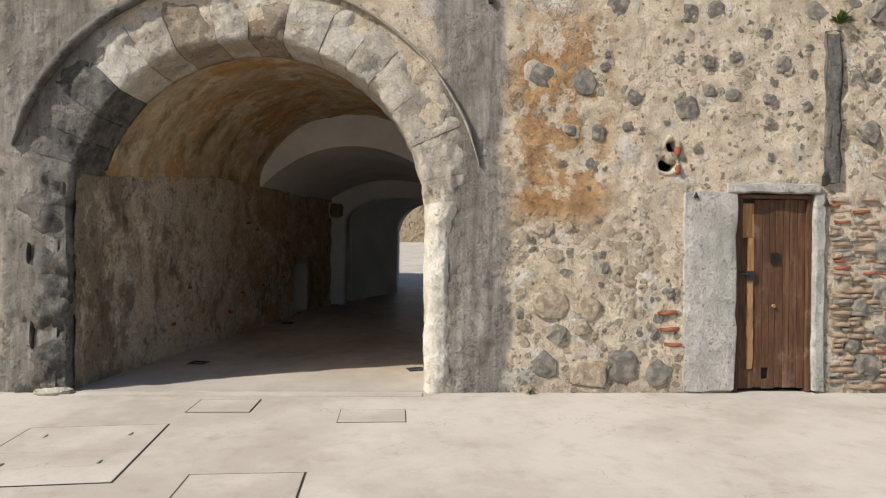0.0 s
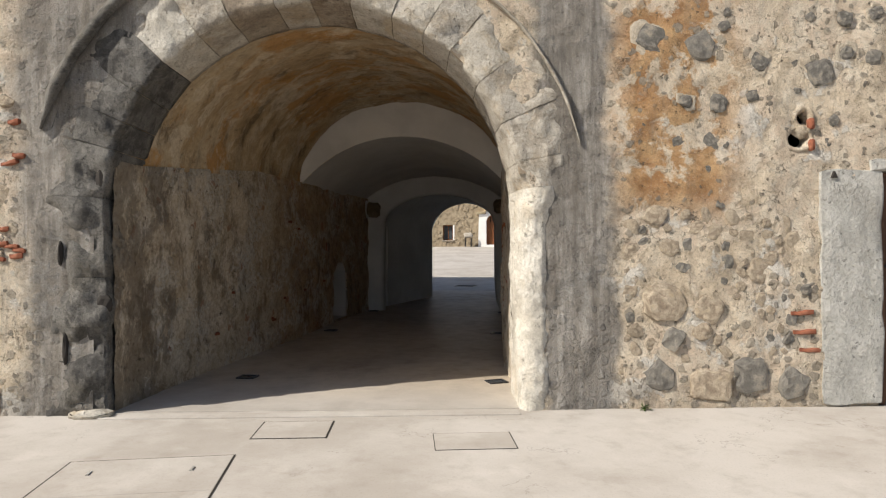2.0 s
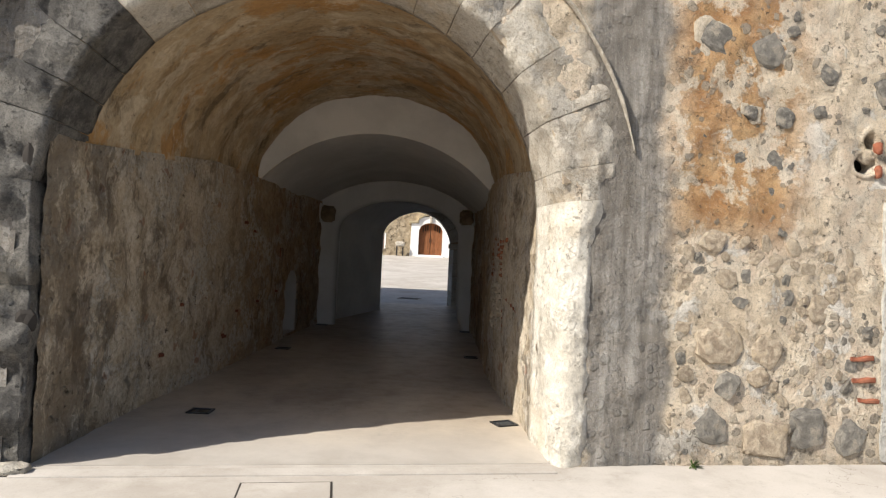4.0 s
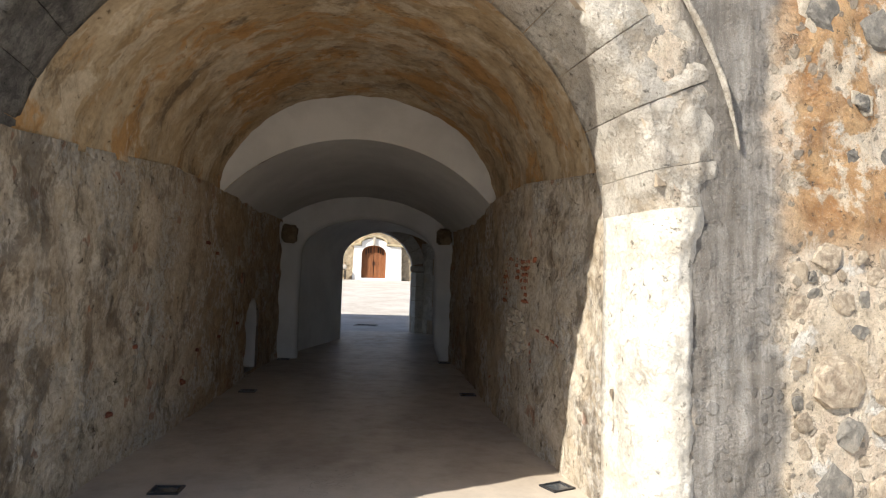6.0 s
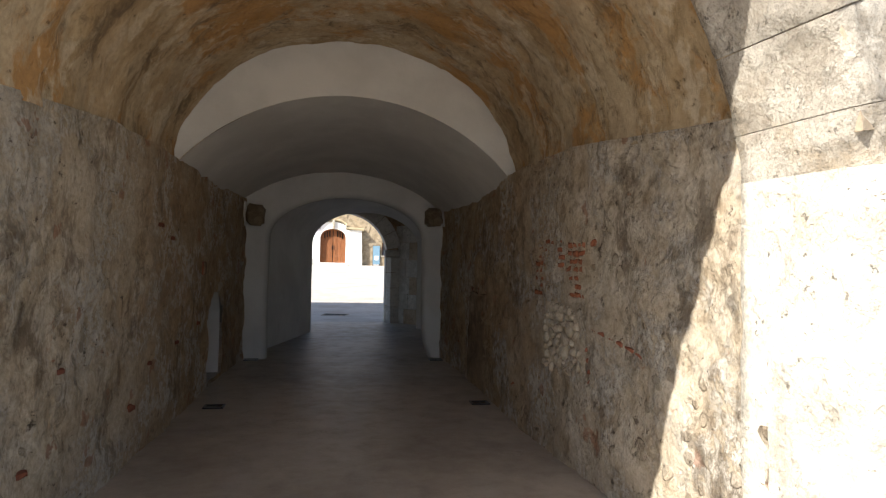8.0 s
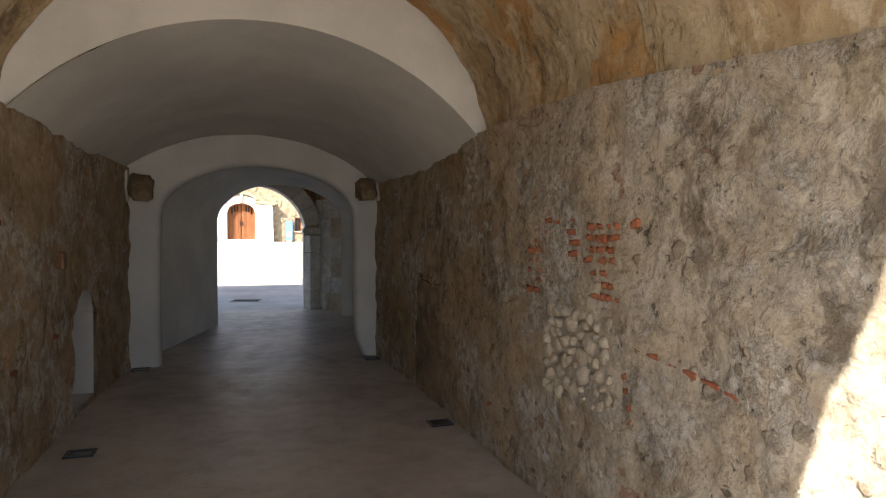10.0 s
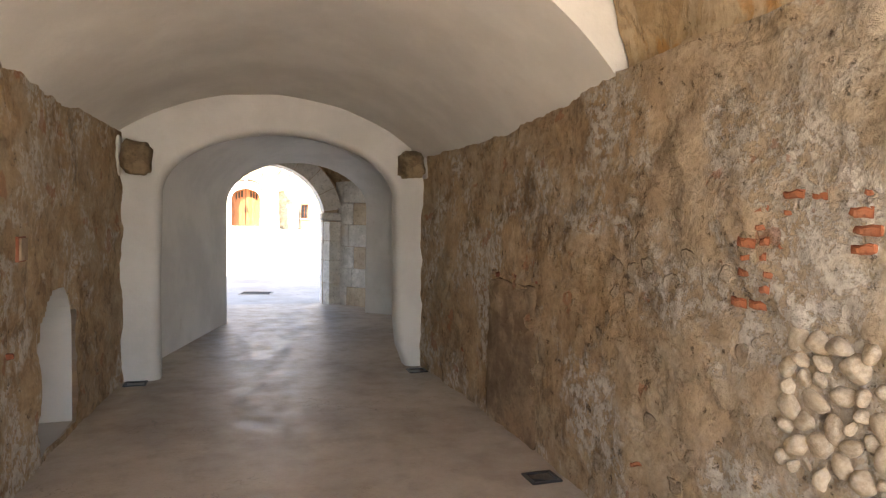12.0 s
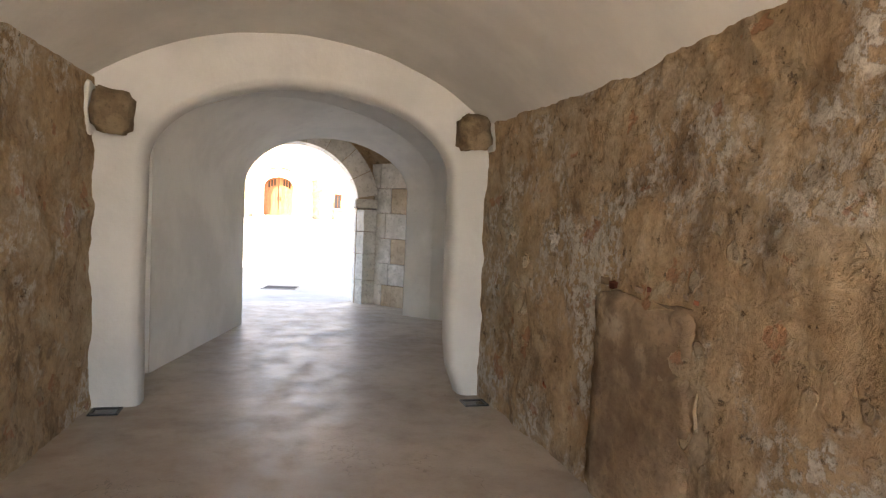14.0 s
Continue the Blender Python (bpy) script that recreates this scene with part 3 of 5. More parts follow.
def ring_stone(d0, d1, wide, soft, rough, joint=0.004, proud=0.03, deep=0.62, cell=0.035):
    """One dressed stone of the opening's edge: face, rounded arris and soffit, closed behind."""
    bm = bmesh.new()
    n = max(3, int((d1 - d0) / cell))
    m = max(8, int(wide / cell))
    rows = []
    for i in range(n + 1):
        d = lerp(d0 + joint, d1 - joint, i / n)
        p, out = ring_at(d)
        width = ring_width(d) if d < RING_LEN / 2 else wide
        prof = [(width, 0.10), (width, 0.022)]
        prof += [(lerp(width, soft, (k + 1) / m), lerp(0.02, -proud, min(1, 2 * (k + 1) / m))) for k in range(m)]
        prof += [(soft - soft * math.sin(a), -proud + soft - soft * math.cos(a)) for a in np.linspace(0.3, math.pi / 2, 5)]
        prof += [(0.0, lerp(soft, deep, k / 8)) for k in range(1, 9)]
        prof += [(0.16, deep), (0.16, 0.10)]
        sunk = min(joint * 2, 0.004) if i in (0, n) else 0.0
        row = []
        for w, y in prof:
            q = p + out * (w + sunk * (w < 0.05)) + Vector((0, y + sunk * (w > 0.05), 0))
            shift = lump(q.x, q.y, q.z, rough, 3.0, 10.0)
            chip = max(0.0, noise.noise(q * 2.3 + Vector((5, 1, 8))) - 0.25) * rough * (2.0 if q.z > 0.5 else 0.6)
            q = q + Vector((0, shift + chip, 0)) + out * (shift * 0.6 + chip if y > -0.02 else chip * 0.2)
            row.append(bm.verts.new(q))
        rows.append(row)
    k = len(rows[0])
    for a, b in zip(rows, rows[1:]):
        for j in range(k):
            bm.faces.new((a[j], a[(j + 1) % k], b[(j + 1) % k], b[j]))
    for cap in (bm.faces.new(rows[0]), bm.faces.new(rows[-1][::-1])):
        for e in cap.edges:
            e.smooth = False
    bmesh.ops.recalc_face_normals(bm, faces=bm.faces)
    return bm


arch = base("entrance_arch", 0, 0, 0, "weathered dressed-stone arch ring with hood mould around the passage mouth", "arch")
arch["kind"] = "structure"
arch.matrix_world = FRONT
angles = [12, 24, 37, 49, 58, 68, 80, 91, 101, 114, 124, 136, 147, 156, 164.1]
for n in range(len(angles) - 1):
    d0, d1 = (ARCH_Z + ARCH_R * radians(a) for a in angles[n:n + 2])
    stone_mat = SOOTY if n >= 11 else BROWN if n in (6, 8) else LIMED if n in (2, 4, 5, 10) else DRESSED
    part("voussoir", ring_stone(d0, d1, RING_R - ARCH_R - 0.02, 0.09 if n < 3 else 0.05, 0.05, 0.0028, 0.02 + 0.008 * (n % 2)), stone_mat, arch, smooth=True)


def ring_core(r0, r1, y0, y1, a0, a1, cx, cz):
    """Mortar bed behind the stones of an arch."""
    bm = bmesh.new()
    ring = []
    for k in range(49):
        a = lerp(a0, a1, k / 48)
        ring.append([bm.verts.new((cx + q * math.cos(a), y, cz + q * math.sin(a))) for q, y in ((r0, y0), (r0, y1), (r1, y1), (r1, y0))])
    for p, q in zip(ring, ring[1:]):
        for j in range(4):
            bm.faces.new((p[j], p[(j + 1) % 4], q[(j + 1) % 4], q[j]))
    bm.faces.new(ring[0][::-1]), bm.faces.new(ring[-1])
    bmesh.ops.recalc_face_normals(bm, faces=bm.faces)
    return bm


part("mortar", ring_core(ARCH_R + 0.03, RING_R - 0.06, 0.015, 0.26, radians(9), radians(175), ARCH_X, ARCH_Z), RUBBLE, arch, "grey-brown mortar bed")


def hood(a0, a1, r, width, proud):
    bm = bmesh.new()
    n = 40
    ring = []
    for i in range(n + 1):
        a = lerp(a0, a1, i / n)
        rr = r + 0.012 * noise.noise(Vector((a * 5, 0, 0)))
        thin = min(1, 0.35 + 5 * min(i, n - i) / n)
        w, pr = width * thin * (1 + 0.35 * noise.noise(Vector((a * 9, 3, 0)))), proud * thin * (1 + 0.3 * noise.noise(Vector((a * 12, 7, 0))))
        pts = [(rr - w / 2, -0.02), (rr - w / 2, -pr), (rr - w * 0.1, -pr - 0.012), (rr + w / 2, -pr + 0.02), (rr + w / 2, 0.02)]
        ring.append([bm.verts.new((ARCH_X + q * math.cos(a), y, ARCH_Z + q * math.sin(a))) for q, y in pts])
    for i in range(n):
        for j in range(4):
            bm.faces.new((ring[i][j], ring[i][j + 1], ring[i + 1][j + 1], ring[i + 1][j]))
    bm.faces.new(ring[0]), bm.faces.new(ring[-1][::-1])
    bmesh.ops.recalc_face_normals(bm, faces=bm.faces)
    return bm


part("hood_mould", hood(radians(13), radians(95), RING_R + 0.005, 0.028, 0.05), DRESSED, arch, "thin projecting stone drip mould", smooth=True)
part("hood_mould", hood(radians(95.5), radians(164), RING_R + 0.04, 0.085, 0.085), SOOTY, arch, "soot-dark projecting stone drip mould", smooth=True)


def block(x0, x1, y0, y1, z0, z1, seed, rough=0.012, cuts=3, cham=0.02):
    """A worn ashlar block."""
    bm = solid(x0, x1, y0, y1, z0, z1)
    bmesh.ops.subdivide_edges(bm, edges=bm.edges, cuts=cuts, use_grid_fill=True)
    cx, cy, cz = (x0 + x1) / 2, (y0 + y1) / 2, (z0 + z1) / 2
    hx, hy, hz = (x1 - x0) / 2, (y1 - y0) / 2, (z1 - z0) / 2
    for v in bm.verts:
        p = v.co.copy()
        at_edge = [abs(abs(p.x - cx) - hx) < 1e-4, abs(abs(p.y - cy) - hy) < 1e-4, abs(abs(p.z - cz) - hz) < 1e-4]
        if sum(at_edge) >= 2:
            for i, (c, on) in enumerate(zip((cx, cy, cz), at_edge)):
                if on:
                    v.co[i] += cham if p[i] < c else -cham
        v.co += noise.noise_vector(p * 4 + Vector((seed, 0, 0))) * rough + noise.noise_vector(p * 11) * rough * 0.6
    return bm


def jamb(name, stones, width, soft, rough, joint, mats, label):
    ob = base(name, 0, 0, 0, label, "jamb")
    ob["kind"] = "structure"
    ob.matrix_world = FRONT
    for n, (d0, d1) in enumerate(zip(stones, stones[1:])):
        part("jamb_stone", ring_stone(d0, d1, width + 0.03 * (n % 2), soft, rough, joint, 0.022 + 0.004 * (n % 3)), mats[n % len(mats)], ob, smooth=True)
    return ob


jamb("jamb_right", (0.0, 1.93), 0.40, 0.12, 0.045, 0.0004, (WASHED,), "pale limewashed dressed-stone jamb of the passage mouth")
jamb("jamb_right_top", (1.93, ARCH_Z + ARCH_R * radians(12)), 0.44, 0.10, 0.06, 0.001, (DRESSED,), "worn brown springer stone of the passage mouth")
jamb("jamb_left", tuple(RING_LEN - k for k in (2.27, 1.86, 1.18, 0.76, 0.0)), 0.50, 0.035, 0.08, 0.0012, (SOOTY,), "soot-dark dressed-stone jamb of the passage mouth")


def jamb_holes():
    """Slots and sockets broken into the sooty jamb."""
    ob = base("jamb_sockets", 0, 0, 0, "dark slots and sockets broken into the sooty jamb", "hole")
    ob["kind"] = "structure"
    ob.matrix_world = FRONT
    for x, z, w, h in ((-4.02, 0.58, 0.028, 0.16), (-3.70, 0.95, 0.075, 0.085), (-4.06, 1.38, 0.022, 0.12), (-3.72, 2.02, 0.05, 0.14), (-3.98, 1.80, 0.05, 0.03)):
        bm = bmesh.new()
        bmesh.ops.create_icosphere(bm, subdivisions=2, radius=1)
        for v in bm.verts:
            v.co += noise.noise_vector(v.co * 1.6 + Vector((x, z, 1))) * 0.35
            v.co = Vector((x + v.co.x * w, 0.002 + v.co.y * 0.034, z + v.co.z * h))
        part("dark_socket", bm, GAP, ob)


jamb_holes()

# ---------------------------------------------------------------- first vault, rough plaster
VAULT_END = 4.10


def side_x(y, side):
    """Inner face of the passage walls along the way."""
    ys, xs = ((-0.6, 2.2, 8.2), (0.26, 0.07, 0.06)) if side > 0 else ((-0.6, 4.1, 8.2), (-3.25, -3.13, -2.97))
    return float(np.interp(y, ys, xs))


def wall_run(name, side, y0, y1, nv, label):
    def fn(u, v):
        y = lerp(y0, y1, u)
        z = lerp(-0.04, 2.42 if y > 2.5 else lerp(2.19, 2.42, max(y, 0) / 2.5), v)
        return side_x(y, side) + 0.03 * side * math.sin(y * 1.3), y, z
    return fn


def keep_niche(c):
    return not (5.68 < c.y < 6.48 and 0.05 < c.z < 0.75) and not (c.z >= 0.75 and math.hypot((c.y - 6.08) / 0.4, (c.z - 0.75) / 0.36) < 1)


wall_right = sheet("wall_right", wall_run("", 1, 0.45, 8.0, 0, ""), 260, 80, TUNNEL, 0.036, label="rough passage wall of patched rubble and old plaster", s1=2.4, s2=8.5)
wall_left = sheet("wall_left", wall_run("", -1, -0.45, 8.1, 0, ""), 260, 80, TUNNEL, 0.036, keep_niche, label="rough passage wall with a small white niche", s1=2.4, s2=8.5)


def vault_one(u, v):
    a = math.pi * (1 - u)
    y = lerp(lerp(-0.4, 0.2, u), VAULT_END, v)
    half = (side_x(y, 1) - side_x(y, -1)) / 2 + 0.035
    cx = (side_x(y, 1) + side_x(y, -1)) / 2
    spring = lerp(2.16, 2.36, min(max(y, 0) / 2.5, 1))
    return cx + half * math.cos(a), y, spring + lerp(1.4, 1.28, y / 4.1) * math.sin(a)


sheet("ceiling_rough", vault_one, 110, 90, VAULT, 0.04, label="rough ochre-stained plaster barrel vault", category="ceiling", s1=2.0, s2=7.0)

# ---------------------------------------------------------------- second vault, white limewash


def arc_z(x, cx, half, spring, rise):
    r = (half * half + rise * rise) / (2 * rise)
    return spring + rise - r + math.sqrt(max(r * r - (x - cx) ** 2, 0))


def vault_two(u, v):
    y = lerp(4.10, 7.90, v)
    x = lerp(-3.20, 0.12, u)
    return x, y, arc_z(x, -1.55, 1.66, lerp(2.31, 2.255, v), lerp(0.80, 0.625, v))


sheet("ceiling_white", vault_two, 60, 50, WHITE, 0.015, label="smooth limewashed segmental vault", category="ceiling", s1=1.2, s2=4.0)


def lunette():
    """The white face where the low vault meets the high one."""
    def fn(u, v):
        a = math.pi * (1 - u)
        xo, zo = -1.53 + 1.68 * math.cos(a), 2.33 + 1.36 * math.sin(a)
        xi = lerp(-3.2, 0.12, u)
        zi = arc_z(xi, -1.55, 1.66, 2.31, 0.80)
        return lerp(xi, xo, v), 4.10 + 0.02 * v, lerp(zi, max(zo, zi), v)
    return sheet("wall_lunette", fn, 60, 8, WHITE, 0.008, label="white arched face between two vaults", flip=True)


lunette()


# ---------------------------------------------------------------- cross walls with arches
def cross_wall(name, y0, y1, x0, x1, top, ax, half, spring, rise, mat, label, flare=0.0, n=48, soft=0.05):
    """A wall across the passage with an elliptical arched opening; the opening's edge is rounded by soft."""
    def outline(grow):
        pts = [(ax - half - grow, -0.02)]
        m = 8
        for k in range(1, m):
            pts.append((ax - half - grow, spring * k / m))
        for k in range(n + 1):
            a = math.pi * (1 - k / n)
            pts.append((ax + (half + grow) * math.cos(a), spring + (rise + grow) * math.sin(a)))
        for k in range(m - 1, 0, -1):
            pts.append((ax + half + grow, spring * k / m))
        pts.append((ax + half + grow, -0.02))
        return pts

    def far(p):
        x, z = p
        if z <= spring:
            return (x0 if x < ax else x1, z)
        d = Vector((x - ax, z - spring))
        k = min((top - spring) / d.y if d.y > 1e-6 else 1e9, ((x1 - ax) if d.x > 0 else (ax - x0)) / abs(d.x) if abs(d.x) > 1e-6 else 1e9)
        return ax + d.x * k, spring + d.y * k
    inner, edge = outline(0), outline(soft)
    rings = []
    wide = [far(p) for p in edge]

    def fl(p):
        return p[0] + flare * math.exp(-max(p[1], 0) / 0.18) * (1 if p[0] > ax else 0), p[1]
    for pts, y in ((wide, y0), (edge, y0), (outline(soft * 0.35), y0 + soft * 0.25), (inner, y0 + soft), (inner, lerp(y0, y1, 0.5)), (inner, y1 - soft), (edge, y1), (wide, y1)):
        rings.append([(fl(p)[0] if pts is not wide else p[0], y, p[1]) for p in pts])
    k = len(edge)
    verts = [p for r in rings for p in r]
    faces = [(r * k + i, r * k + i + 1, (r + 1) * k + i + 1, (r + 1) * k + i) for r in range(len(rings) - 1) for i in range(k - 1)]
    me = mesh_from(name, verts, faces, mat, True)
    for v in me.vertices:
        v.co.y += 0.005 * noise.noise(v.co * 2.0)
        v.co.x += 0.012 * noise.noise(v.co * 1.7 + Vector((4, 4, 4)))
    return tagged(new(name, me), label, "wall", kind="structure")


cross_wall("wall_pier", 7.85, 8.12, -3.2, 0.3, 3.2, -1.44, 1.19, 1.83, 0.66, SHADED_WHITE, "whitewashed cross wall with a soft-edged arch", flare=0.14, soft=0.07)


def loft(name, front, back, nu, nv, mat, label, amount=0.01, category="wall"):
    """front, back: (left x, left y, right x, right y, spring, rise) of an arched passage; the skin between them."""
    def prof(p, u):
        lx, ly, rx, ry, sp, rise = p
        w = 0.22
        if u < w:
            return Vector((lx, ly, sp * u / w - 0.02))
        if u > 1 - w:
            return Vector((rx, ry, sp * (1 - u) / w - 0.02))
        t = (u - w) / (1 - 2 * w)
        a = math.pi * (1 - t)
        s = 0.5 + 0.5 * math.cos(a)
        return Vector((lerp(lx, rx, s), lerp(ly, ry, s), sp + rise * math.sin(a)))
    return sheet(name, lambda u, v: prof(front, u).lerp(prof(back, u), v), nu, nv, mat, amount, label=label, category=category, s1=1.5, s2=5)


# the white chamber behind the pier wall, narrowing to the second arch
loft("wall_chamber", (-2.85, 8.05, 1.7, 8.05, 2.1, 0.95), (-2.78, 8.9, 1.7, 11.66, 2.1, 0.95), 60, 12, PLAZA_LIT, "whitewashed chamber behind the pier arch")
loft("wall_splay", (-2.74, 8.88, 0.60, 11.86, 1.95, 0.85), (-2.06, 11.5, 0.27, 12.2, 1.85, 0.72), 70, 24, PLAZA_LIT, "whitewashed splayed arch narrowing toward the plaza")


def face_between(name, outer, inner, mat, label):
    def prof(p, u):
        lx, ly, rx, ry, sp, rise = p
        w = 0.22
        if u < w:
            return Vector((lx, ly, sp * u / w - 0.02))
        if u > 1 - w:
            return Vector((rx, ry, sp * (1 - u) / w - 0.02))
        a = math.pi * (1 - (u - w) / (1 - 2 * w))
        s = 0.5 + 0.5 * math.cos(a)
        return Vector((lerp(lx, rx, s), lerp(ly, ry, s), sp + rise * math.sin(a)))
    return sheet(name, lambda u, v: prof(outer, u).lerp(prof(inner, u), v), 60, 6, mat, 0.006, label=label)


face_between("wall_arch_face", (-2.82, 8.9, 1.75, 11.0, 2.15, 0.98), (-2.74, 8.88, 0.60, 11.87, 1.95, 0.85), PLAZA_LIT, "white face around the splayed arch")
# stone embrasure of the plaza door
loft("wall_embrasure", (-2.3, 11.55, 0.50, 12.2, 2.0, 0.9), (-2.5, 13.5, 0.46, 13.1, 2.0, 0.95), 70, 24, TUNNEL, "bare stone embrasure before the plaza doorway", 0.03)
loft("wall_embrasure_end", (-2.5, 13.48, 0.46, 13.08, 2.0, 0.95), (-2.45, 13.62, 0.02, 13.60, 2.0, 0.85), 70, 8, TUNNEL, "rough inner shoulder of the plaza doorway", 0.02)
face_between("wall_arch_back", (-2.6, 11.6, 0.7, 12.25, 2.1, 1.2), (-2.06, 11.52, 0.27, 12.22, 1.85, 0.72), PLAZA_LIT, "back face of the splayed arch")


def mortar_foot():
    bm = block(-3.95, -3.6, -0.14, 0.02, -0.02, 0.06, 5, 0.03, 4, 0.03)
    ob = new("trim_foot", bm_mesh("trim_foot", bm, LIMED, True))
    ob.matrix_world = FRONT
    tagged(ob, "lump of pale mortar at the foot of the jamb", "trim", kind="structure")


mortar_foot()


# ---------------------------------------------------------------- plaza doorway of dressed stone
def doorway():
    ob = base("plaza_doorway", 0, 0, 0, "grey dressed-stone doorway arch opening on the sunny plaza", "doorway")
    ob["kind"] = "structure"
    cx, cz, r = -1.36, 1.62, 1.06
    zs = (0.0, 0.42, 0.86, 1.24, 1.62)
    for side, x0, x1 in ((1, -0.33, 0.05), (-1, -2.80, -2.42)):
        for n in range(4):
            bm = block(x0, x1, 13.42, 13.95, zs[n] + 0.004, zs[n + 1] - 0.004, n * 0.1 + 20 * side, 0.005, 3, 0.003)
            if side > 0:
                for v in bm.verts:
                    v.co.x += 0.12 * max(0, (13.62 - v.co.y) / 0.2) * (1 if v.co.x < -0.1 else 0.3)
            part("jamb_stone", bm, GREY_STONE, ob)
    bm = block(-0.36, 0.06, 13.40, 13.95, 1.63, 1.80, 77, 0.008, 2, 0.012)
    part("impost", bm, GREY_STONE, ob, smooth=True)
    for n in range(9):
        a0, a1 = radians(10 + n * 17.8), radians(10 + (n + 1) * 17.8)
        bm = bmesh.new()
        ring = []
        for k in range(5):
            a = lerp(a0 + 0.004, a1 - 0.004, k / 4)
            ring.append([bm.verts.new((cx + q * math.cos(a), y, cz + q * math.sin(a))) for q, y in ((r, 13.42), (r, 13.95), (r + 0.34, 13.95), (r + 0.34, 13.42))])
        for k in range(4):
            for j in range(4):
                bm.faces.new((ring[k][j], ring[k][(j + 1) % 4], ring[k + 1][(j + 1) % 4], ring[k + 1][j]))
        bm.faces.new(ring[0][::-1]), bm.faces.new(ring[-1])
        bmesh.ops.recalc_face_normals(bm, faces=bm.faces)
        part("voussoir", bm, GREY_STONE, ob)
    part("mortar", ring_core(r + 0.012, r + 0.36, 13.47, 13.93, 0.02, math.pi - 0.02, cx, cz), RUBBLE, ob, "mortar bed")
    for x0, x1 in ((-0.315, 0.06), (-2.81, -2.435)):
        part("mortar", solid(x0, x1, 13.60, 13.94, 0, 1.75), RUBBLE, ob, "mortar bed")
    return ob


doorway()


def over_door():
    cx, cz, r = -1.36, 1.62, 1.38
    def fn(u, v):
        a = math.pi * (1 - u)
        x, z = cx + r * math.cos(a), cz + r * math.sin(a)
        fx, fz = (cx + 2.1 * math.cos(a) * 1.0, cz + 2.3 * math.sin(a))
        return lerp(x, fx, v), 13.66, lerp(z, fz, v)
    sheet("wall_over_door", fn, 40, 4, TUNNEL, 0.01, label="rough masonry above the plaza doorway")


over_door()


def ashlar_face():
    """Coursed blocks on the oblique cheek of the embrasure."""
    ob = base("embrasure_cheek", 0, 0, 0, "oblique cheek of worn grey ashlar blocks", "wall")
    ob["kind"] = "structure"
    p0, p1 = Vector((0.46, 13.02, 0)), Vector((0.03, 13.58, 0))
    ob.matrix_world = Matrix.Translation(p0) @ Matrix.Rotation(math.atan2(p1.y - p0.y, p1.x - p0.x), 4, "Z")
    length, z, n = (p1 - p0).length, 0.0, 0
    rnd = random.Random(9)
    while z < 2.2:
        h = rnd.choice((0.3, 0.36, 0.42))
        cut = rnd.uniform(0.25, 0.55)
        for x0, x1 in ((-0.12, cut), (cut, length + 0.03)):
            bm = block(x0 + 0.004, x1 - 0.004, -0.02, 0.12, z + 0.003, z + h - 0.003, n * 0.1, 0.005, 3, 0.003)
            part("ashlar", bm, GREY_STONE if n % 4 else RUBBLE, ob)
            n += 1
        z += h


ashlar_face()


# ---------------------------------------------------------------- niche, corbels, floor lamps
def niche():
    bm = bmesh.new()
    y0, y1, zs, zt = 5.64, 6.52, 0.75, 1.14
    prof = [(y0, 0.04)] + [(y0, 0.4)] + [((y0 + y1) / 2 - (y1 - y0) / 2 * math.cos(a), zs + (zt - zs) * math.sin(a)) for a in np.linspace(0, math.pi, 15)] + [(y1, 0.4), (y1, 0.04)]
    rows = [[bm.verts.new((x, y, z)) for y, z in prof] for x in (-3.0, -3.06, -3.50)]
    for a, b in zip(rows, rows[1:]):
        for k in range(len(prof) - 1):
            bm.faces.new((a[k], a[k + 1], b[k + 1], b[k]))
    bm.faces.new(rows[-1])
    bm.faces.new((rows[0][0], rows[2][0], rows[2][-1], rows[0][-1]))
    for v in bm.verts:
        if v.co.x > -3.1:
            v.co.x -= 0.1
    me = bm_mesh("niche", bm, NICHE_SHADE)
    return tagged(new("niche", me), "small arched whitewashed niche low in the rubble wall", "niche", kind="structure")


niche()


def corbel(x0, x1, z0, z1, seed):
    ob = base("corbel", (x0 + x1) / 2, 7.74, z0, "rough brown stone corbel block beside the pier arch", "corbel", "corbels at the pier arch")
    bm = block(-(x1 - x0) / 2, (x1 - x0) / 2, -0.09, 0.18, 0, z1 - z0, seed, 0.03, 5, 0.03)
    part("stone_block", bm, CORBEL, ob, smooth=True)
    bm = block(-(x1 - x0) / 2 - (0.10 if x0 < -1 else -(x1 - x0)), -(x1 - x0) / 2 + (0 if x0 < -1 else (x1 - x0) + 0.10), -0.05, 0.14, -0.01, z1 - z0 + 0.05, seed + 3, 0.012, 3, 0.02)
    part("plaster_edge", bm, WHITE, ob, "white plaster packing", smooth=True)


corbel(-2.94, -2.70, 2.01, 2.33, 4)
corbel(-0.24, 0.02, 2.09, 2.36, 11)


def blocked_niche():
    """A low opening walled up flush with the plaster, its outline still showing."""
    ob = base("blocked_niche", 0, 0, 0, "low walled-up opening with brown rubble infill", "wall")
    ob["kind"] = "structure"
    fill = block(0.062, 0.19, 5.04, 5.95, 0.0, 1.16, 6, 0.03, 18, 0.02)
    part("infill", fill, stone("brown_rubble_infill", (0.15, 0.10, 0.06), (0.33, 0.235, 0.15), (0.42, 0.34, 0.25), 3.2, 1.0), ob, smooth=True)
    for n in range(8):
        y0 = 5.02 + n * 0.118
        part("brick", block(0.074 + 0.005 * (n % 3), 0.15, y0, y0 + 0.10, 1.165 + 0.01 * (n % 2), 1.215 + 0.012 * (n % 2), n, 0.012, 2, 0.008), THIN if n % 3 else BRICK, ob)


blocked_niche()


